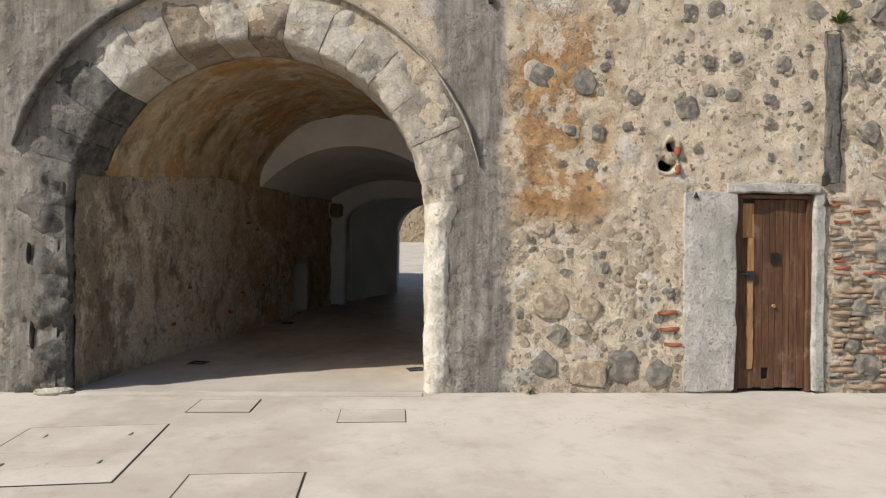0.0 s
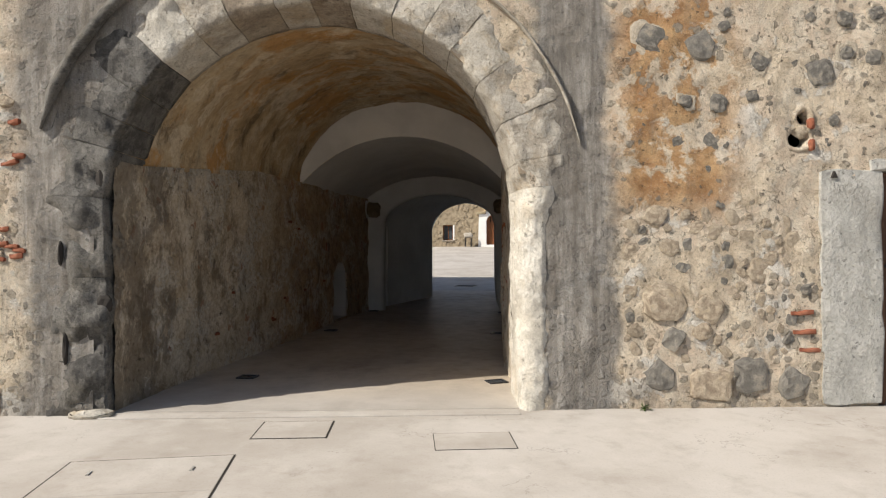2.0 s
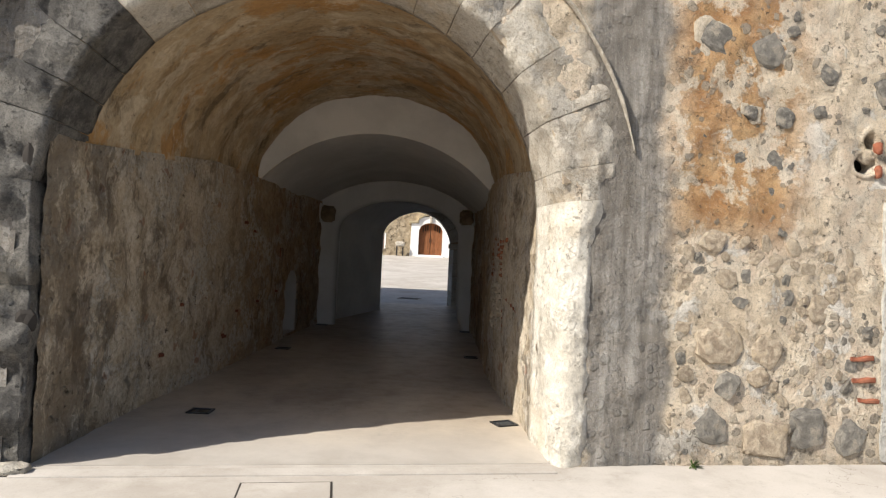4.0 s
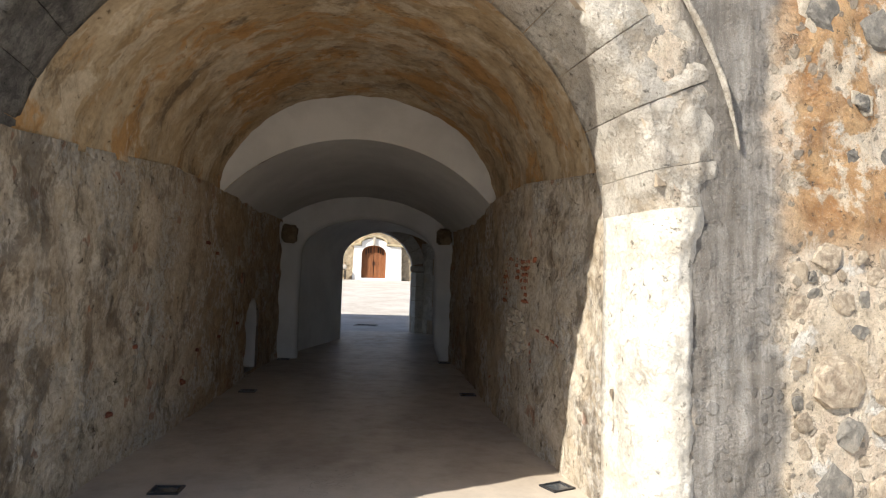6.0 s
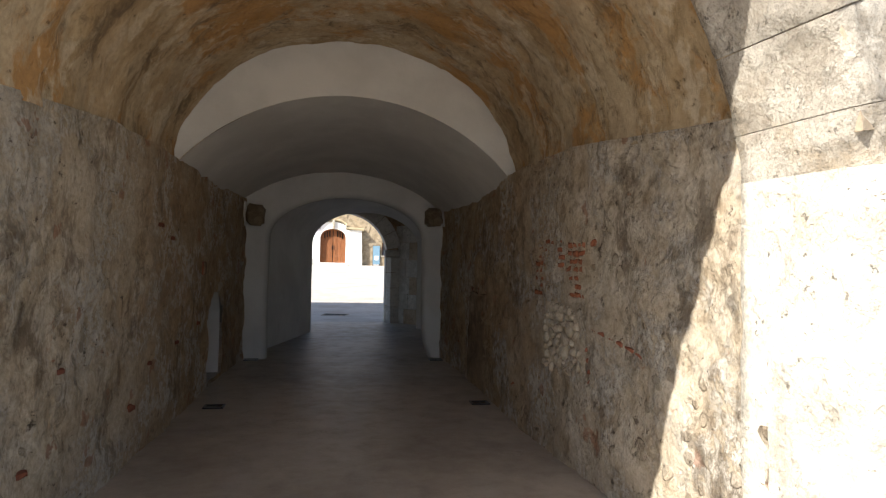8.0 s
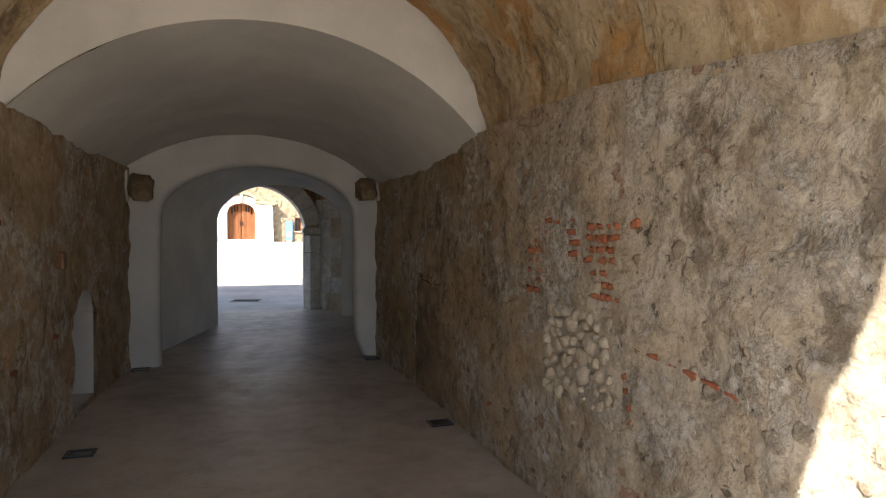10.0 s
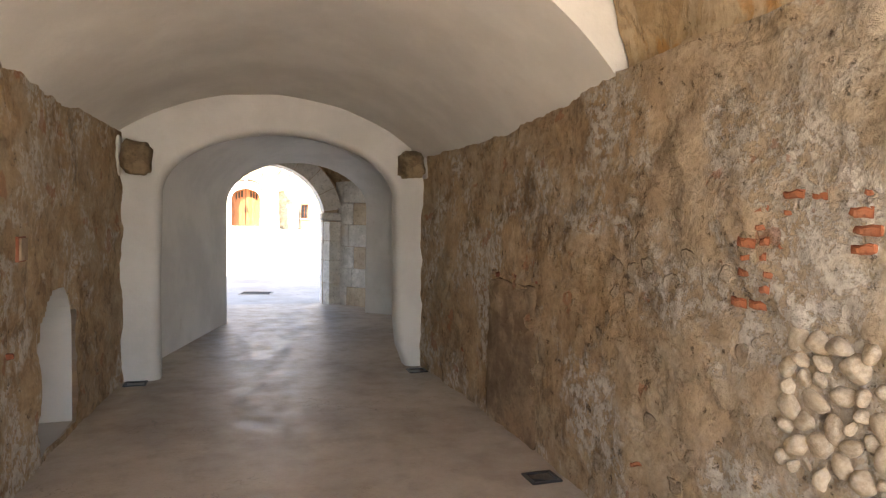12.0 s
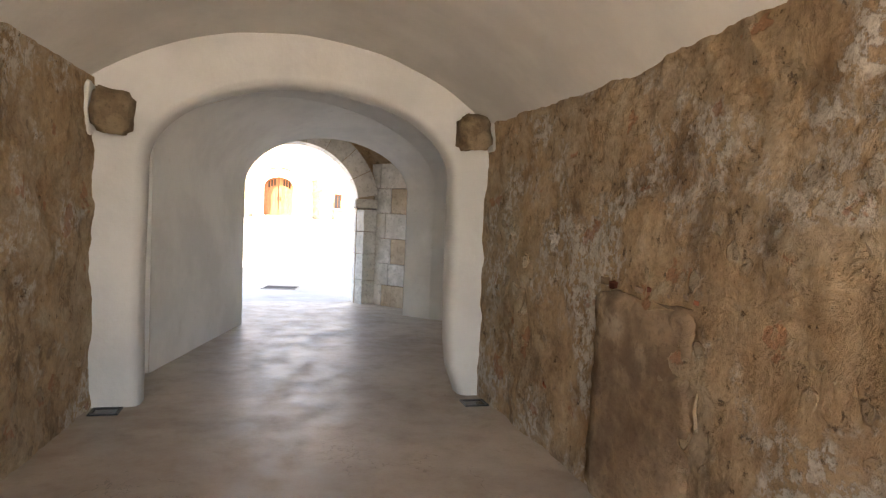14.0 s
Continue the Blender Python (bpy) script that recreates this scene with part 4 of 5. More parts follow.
def uplight(x, y, rz=0):
    ob = base("floor_lamp", x, y, 0.005, "square black recessed floor lamp, unlit, set in screed", "floor lamp", "recessed lamps along the passage", rz)
    bm = bmesh.new()
    for a in ((-0.1, 0.1, -0.085, -0.065), (-0.1, 0.1, 0.065, 0.085), (-0.1, -0.078, -0.065, 0.065), (0.078, 0.1, -0.065, 0.065)):
        box(bm, *a, 0, 0.012)
    part("rim", bm, STEEL, ob)
    part("glass", solid(-0.078, 0.078, -0.065, 0.065, -0.004, 0.006), GLASS, ob, "dusty glass pane")
    for sx in (-0.089, 0.089):
        for sy in (-0.075, 0.075):
            bm = bmesh.new()
            bmesh.ops.create_cone(bm, cap_ends=True, segments=8, radius1=0.005, radius2=0.004, depth=0.003, matrix=Matrix.Translation((sx, sy, 0.0135)))
            part("screw", bm, IRON, ob)


for x, y, r in ((0.03, 1.06, 25), (-2.67, 1.02, 0), (-0.09, 4.62, 0), (-2.84, 4.68, 0), (-0.06, 7.62, 0), (-2.83, 7.86 - 0.12, 0)):
    uplight(x, y, r)


def wall_box():
    ob = base("wall_box", -3.09, 5.32, 1.335, "small rust-brown junction box recessed in old plaster", "box")
    part("cover", solid(-0.02, 0.02, -0.06, 0.06, 0, 0.13, bevel=0.006), THIN, ob)
    part("rim", solid(-0.025, 0.008, -0.068, 0.068, -0.008, 0.138, bevel=0.004), BRICK, ob)


wall_box()


# ---------------------------------------------------------------- hatch covers in the forecourt
def hatch(x, y, w, d, rz, label, lids=1, proud=0.006, handles=True, gap=0.012):
    ob = base("hatch_cover", x, y, 0, label, "hatch", "hatches in the forecourt", rz)
    bm = bmesh.new()
    g = gap
    for a in ((-w / 2 - g, w / 2 + g, -d / 2 - g, -d / 2), (-w / 2 - g, w / 2 + g, d / 2, d / 2 + g), (-w / 2 - g, -w / 2, -d / 2, d / 2), (w / 2, w / 2 + g, -d / 2, d / 2)):
        box(bm, *a, -0.01, 0.0035)
    part("joint", bm, GAP, ob, "dark open joint")
    for k in range(lids):
        y0, y1 = -d / 2 + d * k / lids + (0.004 if k else 0), -d / 2 + d * (k + 1) / lids
        lid = part("lid", solid(-w / 2, w / 2, y0, y1, -0.02, proud, bevel=0.003), YARD, ob)
        if handles:
            for sx in (-0.3, 0.3):
                hx, hy = sx * w, (y0 + y1) / 2 + 0.1 * d / lids
                bm = bmesh.new()
                box(bm, hx - 0.012, hx + 0.012, hy - 0.035, hy + 0.035, proud - 0.001, proud + 0.003)
                box(bm, hx - 0.008, hx + 0.008, hy - 0.03, hy + 0.03, proud + 0.003, proud + 0.008)
                part("lifting_eye", bm, CEMENT, lid, "small worn lifting recess")


hatch(-1.49, -0.79, 0.55, 0.43, 9, "small concrete hatch cover with dark joints near the arch", handles=False)
hatch(-2.05, -2.15, 1.05, 1.25, 14, "large two-part concrete hatch with dark joints", lids=2)
hatch(-0.54, -2.65, 0.74, 0.55, 11, "concrete hatch cover with dark joints", handles=False)
hatch(-0.07, -0.92, 0.58, 0.38, 10, "faint worn concrete hatch cover flush with paving", handles=False, gap=0.006, proud=0.005)


def threshold():
    bm = bmesh.new()
    box(bm, -3.68, -0.15, -0.16, -0.03, -0.02, 0.012, 0.004)
    ob = new("threshold", bm_mesh("threshold", bm, YARD))
    ob.matrix_world = pose(0.4, 0, 0, 0, 0, math.degrees(math.atan(0.15)))
    tagged(ob, "low worn concrete threshold across the passage mouth", "threshold", kind="structure")


threshold()


# ---------------------------------------------------------------- plank door in the front wall
def plank_door():
    ob = base("door_1", 0, 0, 0, "narrow weathered brown plank door with a raw repaired edge, shut", "door")
    ob["kind"] = "structure"
    ob.matrix_world = FRONT
    rnd = random.Random(5)
    z0, z1 = 0.03, 2.03
    bm = bmesh.new()
    box(bm, 3.10, 3.145, 0.02, 0.12, 0.0, 2.07, 0.006)
    box(bm, 3.885, 3.93, 0.02, 0.12, 0.0, 2.07, 0.006)
    box(bm, 3.145, 3.885, 0.02, 0.12, 2.03, 2.07, 0.006)
    part("door_frame", bm, PLANK, ob, "grey-brown timber frame")
    xs = [3.33, 3.425, 3.50, 3.565, 3.65, 3.715, 3.80, 3.883]
    for a, b in zip(xs, xs[1:]):
        dy = rnd.uniform(0, 0.006)
        if a == 3.425:
            part("plank", solid(a + 0.002, b - 0.002, 0.06 + dy, 0.095, z0 + 0.22, z1 - rnd.uniform(0, 0.01), bevel=0.004), PLANK, ob)
            continue
        part("plank", solid(a + 0.002, b - 0.002, 0.06 + dy, 0.095, z0 + rnd.uniform(0, 0.02), z1 - rnd.uniform(0, 0.01), bevel=0.004), PLANK, ob)
    part("backing_board", solid(3.147, 3.883, 0.10, 0.125, z0, z1), GAP, ob)
    part("plank", solid(3.148, 3.205, 0.055, 0.095, z0, z1, bevel=0.006), PLANK, ob)
    # raw repair strip, split and patched
    bm = block(3.255, 3.328, 0.05, 0.095, 0.24, 1.62, 3, 0.012, 14, 0.006)
    part("repair_strip", bm, NEW_PLANK, ob, "raw yellow split timber")
    part("plank", block(3.207, 3.252, 0.072, 0.096, z0, 1.62, 6, 0.012, 12, 0.004), PLANK, ob)
    part("plank", solid(3.207, 3.328, 0.066, 0.096, z0, 0.235, bevel=0.004), PLANK, ob)
    part("plank", solid(3.427, 3.498, 0.062, 0.095, z0, 0.13, bevel=0.004), PLANK, ob)
    part("repair_strip", solid(3.21, 3.33, 0.066, 0.095, 1.62, 1.98, bevel=0.004), NEW_PLANK, ob, "raw yellow timber patch")
    # little barred grille, lock, knot hole
    part("grille_opening", solid(3.50, 3.60, 0.054, 0.06, 1.36, 1.46), GAP, ob, "small dark peephole")
    bm = bmesh.new()
    for k in range(5):
        box(bm, 3.503 + 0.02 * k, 3.511 + 0.02 * k, 0.044, 0.054, 1.355, 1.465)
    box(bm, 3.497, 3.603, 0.046, 0.056, 1.36, 1.366), box(bm, 3.497, 3.603, 0.046, 0.056, 1.454, 1.46)
    part("grille", bm, IRON, ob, "iron bars")
    lock = part("lock_plate", solid(3.235, 3.33, 0.036, 0.054, 1.17, 1.27, bevel=0.006), IRON, ob, "rusty iron lock case")
    bm = bmesh.new()
    bmesh.ops.create_cone(bm, cap_ends=True, segments=12, radius1=0.012, radius2=0.012, depth=0.11, matrix=Matrix.Translation((3.2, 0.03, 1.235)) @ Matrix.Rotation(radians(90), 4, "Y"))
    part("bolt", bm, IRON, lock)
    bm = bmesh.new()
    bmesh.ops.create_cone(bm, cap_ends=True, segments=14, radius1=0.022, radius2=0.015, depth=0.02, matrix=Matrix.Translation((3.545, 0.05, 0.90)) @ Matrix.Rotation(radians(90), 4, "X"))
    part("knob", bm, NEW_PLANK, ob, "round wooden plug")


plank_door()


def cement_work():
    """Smooth cement repairs round the door."""
    for name, a, seed in (("left", (2.55, 3.10, -0.032, 0.10, 0.02, 2.09), 1), ("right", (3.932, 4.05, -0.03, 0.10, 0.02, 2.08), 2), ("over", (3.0, 4.0, -0.034, 0.10, 2.085, 2.19), 3)):
        bm = block(*a, seed, 0.02, 12, 0.012)
        ob = new("trim_cement", bm_mesh("trim_cement", bm, CEMENT, True))
        ob.matrix_world = FRONT
        tagged(ob, "smooth pale cement repair beside the plank door", "trim", kind="structure")
    bm = block(4.03, 4.20, -0.035, 0.05, 2.2, 3.78, 8, 0.03, 12, 0.02)
    ob = new("trim_pilaster", bm_mesh("trim_pilaster", bm, SOOTY, True))
    ob.matrix_world = FRONT
    tagged(ob, "dark weathered cement casing of an old downpipe", "trim", kind="structure")


cement_work()


def wall_hole():
    ob = base("wall_hole", 0, 0, 0, "dark broken putlog hole edged with red brick", "hole")
    ob["kind"] = "structure"
    ob.matrix_world = FRONT
    for x, z, w, h in HOLES:
        bm = bmesh.new()
        r = bmesh.ops.create_cone(bm, cap_ends=True, segments=16, radius1=1.35, radius2=1.1, depth=0.3, matrix=Matrix.Translation((x, 0.165, z)) @ Matrix.Diagonal((w, 1, h, 1)) @ Matrix.Rotation(radians(90), 4, "X"))
        front = min(bm.faces, key=lambda f: f.calc_center_median().y)
        bmesh.ops.delete(bm, geom=[front], context="FACES_ONLY")
        part("dark_opening", bm, GAP, ob)
        bm = bmesh.new()
        loops = []
        for grow, y in ((-0.005, 0.14), (-0.002, 0.02), (0.012, 0.002), (0.035, -0.004), (0.075, 0.05)):
            loop = []
            for k in range(22):
                a = 2 * math.pi * k / 22
                p = Vector((x + (w + grow) * math.cos(a), y, z + (h + grow) * math.sin(a)))
                loop.append(bm.verts.new(p + noise.noise_vector(p * 16) * 0.014))
            loops.append(loop)
        for p, q in zip(loops, loops[1:]):
            for k in range(22):
                bm.faces.new((p[k], p[(k + 1) % 22], q[(k + 1) % 22], q[k]))
        bmesh.ops.recalc_face_normals(bm, faces=bm.faces)
        part("plaster_rim", bm, FACADE, ob, "broken plaster edge", smooth=True)
    for x, z in ((2.47, 2.50), (2.475, 2.32)):
        part("brick", block(x - 0.03, x + 0.03, -0.03, 0.04, z - 0.05, z + 0.05, x, 0.01, 2, 0.01), BRICK, ob)


wall_hole()


def small_holes():
    """Broken pockets beside the door."""
    for x, z, w, h in ((2.66, 2.04, 0.035, 0.045), (4.04, 2.24, 0.035, 0.09), (4.05, 1.98, 0.045, 0.055), (0.51, 4.02, 0.04, 0.06)):
        ob = base("wall_pocket", 0, 0, 0, "small dark broken pocket in the plaster", "hole")
        ob["kind"] = "structure"
        ob.matrix_world = FRONT
        bm = bmesh.new()
        bmesh.ops.create_cone(bm, cap_ends=True, segments=3 if z < 2.1 else 5, radius1=1, radius2=0.85, depth=0.06, matrix=Matrix.Translation((x, -0.015, z)) @ Matrix.Diagonal((w, 1, h, 1)) @ Matrix.Rotation(radians(90), 4, "X"))
        part("dark_opening", bm, GAP, ob)


small_holes()


# ---------------------------------------------------------------- the plaza
GZ = PLAZA_RISE


def plaza_wall():
    """Rubble wall across the plaza with its openings."""
    bm = bmesh.new()
    y0, y1, top = 46.6, 47.4, 8.5
    box(bm, -40, -5.92, y0, y1, GZ - 0.5, top)
    box(bm, -5.08, -2.3, y0, y1, GZ - 0.5, top)
    box(bm, -0.4, 1.66, y0, y1, GZ - 0.5, top)
    box(bm, 2.22, 2.36, y0, y1, GZ - 0.5, top)
    box(bm, 2.86, 40, y0, y1, GZ - 0.5, top)
    box(bm, -5.92, -5.08, y0, y1, GZ - 0.5, 1.68), box(bm, -5.92, -5.08, y0, y1, 2.94, top)
    box(bm, -2.3, -0.4, y0, y1, 4.0, top)
    box(bm, 1.66, 2.22, y0, y1, 2.69, top)
    box(bm, 2.36, 2.86, y0, y1, GZ - 0.5, 1.93), box(bm, 2.36, 2.86, y0, y1, 2.92, top)
    wall = tagged(new("wall_plaza", bm_mesh("wall_plaza", bm, FAR_RUBBLE)), "far rubble wall of the plaza in sunlight", "wall", kind="structure")
    # faced stones over it
    rnd = random.Random(21)
    kinds = [pebble(k) for k in range(6)]
    made = 0
    while made < 260:
        x, z = rnd.uniform(-9, 5), rnd.uniform(GZ, 6.2)
        if -3.1 < x < 1.0 and z < 4.7 or -6.1 < x < -4.9 and 1.5 < z < 3.1 or 1.5 < x < 3.0 and z < 3.1:
            continue
        ob = new("stone", kinds[made % 6])
        s = rnd.uniform(0.09, 0.24)
        ob.parent = wall
        ob.matrix_world = pose(x, 46.6, z, 0, rnd.uniform(0, 360), 0) @ Matrix.Diagonal((s, 0.05, s * 0.7, 1))
        made += 1
    return wall


def pebble(seed):
    """One irregular field stone of unit size."""
    name = "field_stone"
    bm = bmesh.new()
    bmesh.ops.create_icosphere(bm, subdivisions=2, radius=1)
    for v in bm.verts:
        d = noise.noise_vector(v.co * 1.2 + Vector((seed * 7.3, 2, 5))) * 0.45 + noise.noise_vector(v.co * 2.7 + Vector((seed, 9, 1))) * 0.3
        v.co += d
        v.co = Vector([math.copysign(abs(c) ** 0.7, c) for c in v.co])
    return bm_mesh(name, bm, (LAVA, RUBBLE, FAR_RUBBLE)[2 if seed < 6 else 0 if seed < 18 else 1])


plaza_wall()


def arch_slab(bm, x0, x1, zs, zt, y0, y1, z0, n=14):
    """An upright slab with a segmental top."""
    cx, half = (x0 + x1) / 2, (x1 - x0) / 2
    prof = [(x0, z0)] + [(cx - half * math.cos(a), zs + (zt - zs) * math.sin(a)) for a in np.linspace(0, math.pi, n)] + [(x1, z0)]
    front = [bm.verts.new((x, y0, z)) for x, z in prof]
    back = [bm.verts.new((x, y1, z)) for x, z in prof]
    bm.faces.new(front), bm.faces.new(back[::-1])
    for k in range(len(prof)):
        j = (k + 1) % len(prof)
        bm.faces.new((front[k], back[k], back[j], front[j]))
    bmesh.ops.recalc_face_normals(bm, faces=bm.faces)
    return bm


def portal():
    ob = base("portal", -1.35, 46.3, GZ, "white rendered portal with a raised yellowish cornice on the far wall", "portal")
    ob["kind"] = "structure"
    bm = bmesh.new()
    box(bm, -1.55, -0.95, -0.12, 0.32, 0, 2.65)
    box(bm, 0.95, 2.12, -0.12, 0.32, 0, 2.65)
    for v in bm.verts:
        if v.co.z < 0.1:
            v.co.x += 0.08 * (1 if v.co.x > 1.5 else -1 if v.co.x < -1.4 else 0)
    part("pier", bm, PORTAL, ob)
    bm = bmesh.new()
    # spandrel over the gate: between the arch and the cornice
    n = 16
    f, g = [], []
    for k in range(n + 1):
        t = k / n
        x = lerp(-0.95, 0.95, t)
        zi = 2.1 + 0.62 * math.sqrt(max(1 - (x / 0.95) ** 2, 0))
        zo = 2.65 + 0.6 * math.sqrt(max(1 - (x / 1.1) ** 2, 0))
        f.append((bm.verts.new((x, -0.12, zi)), bm.verts.new((x, -0.12, zo))))
        g.append((bm.verts.new((x, 0.32, zi)), bm.verts.new((x, 0.32, zo))))
    for k in range(n):
        bm.faces.new((f[k][0], f[k + 1][0], f[k + 1][1], f[k][1]))
        bm.faces.new((f[k][0], g[k][0], g[k + 1][0], f[k + 1][0]))
        bm.faces.new((f[k][1], f[k + 1][1], g[k + 1][1], g[k][1]))
    bmesh.ops.recalc_face_normals(bm, faces=bm.faces)
    part("spandrel", bm, PORTAL, ob)
    bm = bmesh.new()
    path = [(-1.78, 2.62), (-1.0, 2.72)] + [(-1.05 * math.cos(a), 2.72 + 0.62 * math.sin(a)) for a in np.linspace(0.3, math.pi - 0.3, 13)] + [(1.0, 2.72), (2.3, 2.62)]
    ring = []
    for x, z in path:
        ring.append([bm.verts.new((x, y, z + dz)) for y, dz in ((0.32, 0), (-0.14, 0), (-0.3, 0.07), (-0.34, 0.15), (0.32, 0.19))])
    for a, b in zip(ring, ring[1:]):
        for j in range(4):
            bm.faces.new((a[j], a[j + 1], b[j + 1], b[j]))
    bm.faces.new(ring[0]), bm.faces.new(ring[-1][::-1])
    bmesh.ops.recalc_face_normals(bm, faces=bm.faces)
    part("cornice", bm, white_plaster("ochre_limewash", (0.72, 0.62, 0.42)), ob, "weathered ochre cornice moulding")
    part("keystone", block(-0.1, 0.12, -0.3, 0.1, 2.7, 3.4, 4, 0.01, 2, 0.02), DRESSED, ob)
    part("step", solid(-1.05, 1.1, -0.5, 0.3, -0.1, 0.16, bevel=0.02), PORTAL, ob, "pale stone step")


portal()


def gate():
    ob = base("gate", -1.35, 46.5, GZ + 0.16, "double brown timber gate with slots near its arched top, shut", "gate")
    ob["kind"] = "structure"
    n = 10
    for side in (-1, 1):
        leaf = new("gate_leaf")
        leaf.parent = ob
        for k in range(5):
            x0, x1 = side * (0.02 + k * 0.183), side * (0.02 + (k + 1) * 0.183)
            x0, x1 = min(x0, x1) + 0.004, max(x0, x1) - 0.004
            xm = abs(x0 + x1) / 2
            top = 1.95 + 0.6 * math.sqrt(max(1 - (xm / 0.97) ** 2, 0))
            if k in (1, 2, 3):
                part("board", solid(x0, x1, 0, 0.06, 0, top - 0.55, bevel=0.005), GATE_WOOD, leaf)
                part("slot_bar", solid(x0, x0 + 0.075, 0.005, 0.06, top - 0.55, top - 0.1), GATE_WOOD, leaf)
                part("board_top", solid(x0, x1, 0, 0.06, top - 0.1, top), GATE_WOOD, leaf)
            else:
                part("board", solid(x0, x1, 0, 0.06, 0, top, bevel=0.005), GATE_WOOD, leaf)
        part("handle", solid(side * 0.07 - 0.02, side * 0.07 + 0.02, -0.05, 0, 1.0, 1.3, bevel=0.008), IRON, leaf, "pale iron pull")
    part("dark_behind", solid(-0.98, 0.98, 0.3, 0.34, 0, 2.6), GAP, ob)


gate()


def window(name, x0, x1, z0, z1, arched, frame_mat, label):
    ob = base(name, (x0 + x1) / 2, 46.8, z0, label, "window")
    ob["kind"] = "structure"
    w, h = (x1 - x0) / 2, z1 - z0
    part("reveal", solid(-w, w, 0.28, 0.34, 0, h), GAP, ob, "dark interior")
    for a in ((-w, -w + 0.07, 0, h), (w - 0.07, w, 0, h), (-w + 0.07, w - 0.07, 0, 0.07), (-w + 0.07, w - 0.07, h - 0.07, h), (-0.025, 0.025, 0.07, h - 0.07)):
        part("window_frame", solid(a[0], a[1], 0.05, 0.12, a[2], a[3], bevel=0.006), frame_mat, ob)
    for s in (-1, 1):
        part("pane", solid(min(s * 0.025, s * (w - 0.07)), max(s * 0.025, s * (w - 0.07)), 0.08, 0.09, 0.07, h - 0.07), GLASS, ob)
    part("window_sill", solid(-w - 0.06, w + 0.06, -0.3, 0.2, -0.08, 0, bevel=0.01), DRESSED, ob)
    if arched:
        part("white_reveal", solid(w, w + 0.13, -0.22, 0.0, 0, h, bevel=0.01), PORTAL, ob, "white painted reveal")


window("window_1", -5.92, -5.08, 1.68, 2.94, True, GATE_WOOD, "dark wooden window deep in the far rubble wall")
window("window_2", 2.36, 2.86, 1.93, 2.92, False, GATE_WOOD, "small brown-framed window in the far wall")


def notice():
    ob = base("notice_board", 1.94, 46.5, GZ, "tall blue-grey notice board with a white sheet", "notice board")
    part("panel", solid(-0.26, 0.26, -0.03, 0.02, 0.1, 1.52, bevel=0.01), plain("blue_grey_paint", (0.16, 0.27, 0.36), 0.5), ob)
    part("sheet", solid(-0.13, 0.15, -0.042, -0.032, 0.42, 0.75), PORTAL, ob, "white paper notice")
    for s in (-0.25, 0.25):
        part("post", solid(s - 0.03, s + 0.03, -0.02, 0.04, 0, 1.55, bevel=0.006), IRON, ob)


notice()


def stand():
    ob = base("stone_stand", -3.75, 45.9, GZ, "pale carved stone block on a black metal stand", "stand")
    for s in (-0.24, 0.24):
        part("leg", solid(s - 0.05, s + 0.05, -0.2, 0.2, 0, 0.72, bevel=0.008), IRON, ob)
    part("block", block(-0.36, 0.36, -0.22, 0.22, 0.72, 1.15, 3, 0.05, 4, 0.06), DRESSED, ob, "worn pale stone", smooth=True)


stand()


def drain():
    y = 15.75
    ob = base("drain_grate", -1.5, y, ground_z(y), "dark iron drain grate in the shaded plaza paving", "drain", rz=-12)
    ob.matrix_world = ob.matrix_world @ Matrix.Diagonal((0.72, 0.9, 1, 1))
    part("pit", solid(-0.44, 0.44, -0.28, 0.28, -0.02, 0.006), GAP, ob)
    for k in range(12):
        part("bar", solid(-0.42 + 0.073 * k, -0.405 + 0.073 * k, -0.27, 0.27, 0.006, 0.012), IRON, ob)
    bm = bmesh.new()
    for a in ((-0.47, 0.47, -0.31, -0.28), (-0.47, 0.47, 0.28, 0.31), (-0.47, -0.44, -0.28, 0.28), (0.44, 0.47, -0.28, 0.28)):
        box(bm, *a, -0.01, 0.015)
    part("rim", bm, YARD, ob)


drain()


def weed(x, y, z, size, seed, label):
    """A small tuft growing out of the masonry."""
    rnd = random.Random(seed)
    ob = base("weed", 0, 0, 0, label, "plant")
    ob.matrix_world = FRONT @ pose(x, y, z)
    bm = bmesh.new()
    for _ in range(60):
        a, tilt, l = rnd.uniform(0, 6.28), rnd.uniform(0.2, 1.3), rnd.uniform(0.4, 1) * size
        d = Vector((math.cos(a) * math.sin(tilt), -abs(math.sin(a)) * math.sin(tilt), math.cos(tilt)))
        s = d.cross(Vector((0, 0, 1))).normalized() * l * 0.09
        tip = d * l - Vector((0, 0, 0.25 * l * tilt))
        mid = d * l * 0.55
        vs = [bm.verts.new(p) for p in (Vector(), mid + s, tip, mid - s)]
        bm.faces.new(vs)
    part("leaves", bm, LEAF, ob)


weed(4.18, -0.06, 3.86, 0.2, 3, "green weed tuft growing from the wall")
weed(0.95, -0.04, 0.0, 0.09, 4, "small green weed at the wall foot")


# ---------------------------------------------------------------- stones and bricks of the walls
def round_cobble(seed):
    """One water-worn cobble of unit size."""
    bm = bmesh.new()
    bmesh.ops.create_icosphere(bm, subdivisions=3, radius=1)
    for v in bm.verts:
        v.co += noise.noise_vector(v.co * 0.9 + Vector((seed * 5.1, 3, 2))) * 0.3
    return bm_mesh("cobble", bm, COBBLE, True)


STONES = [pebble(k) for k in range(6, 18)]
OCHRES = [bm_mesh("field_stone", block(-1, 1, -1, 1, -0.8, 0.8, 3.0 * k, 0.22, 4, 0.12), RUBBLE, True) for k in range(3)]


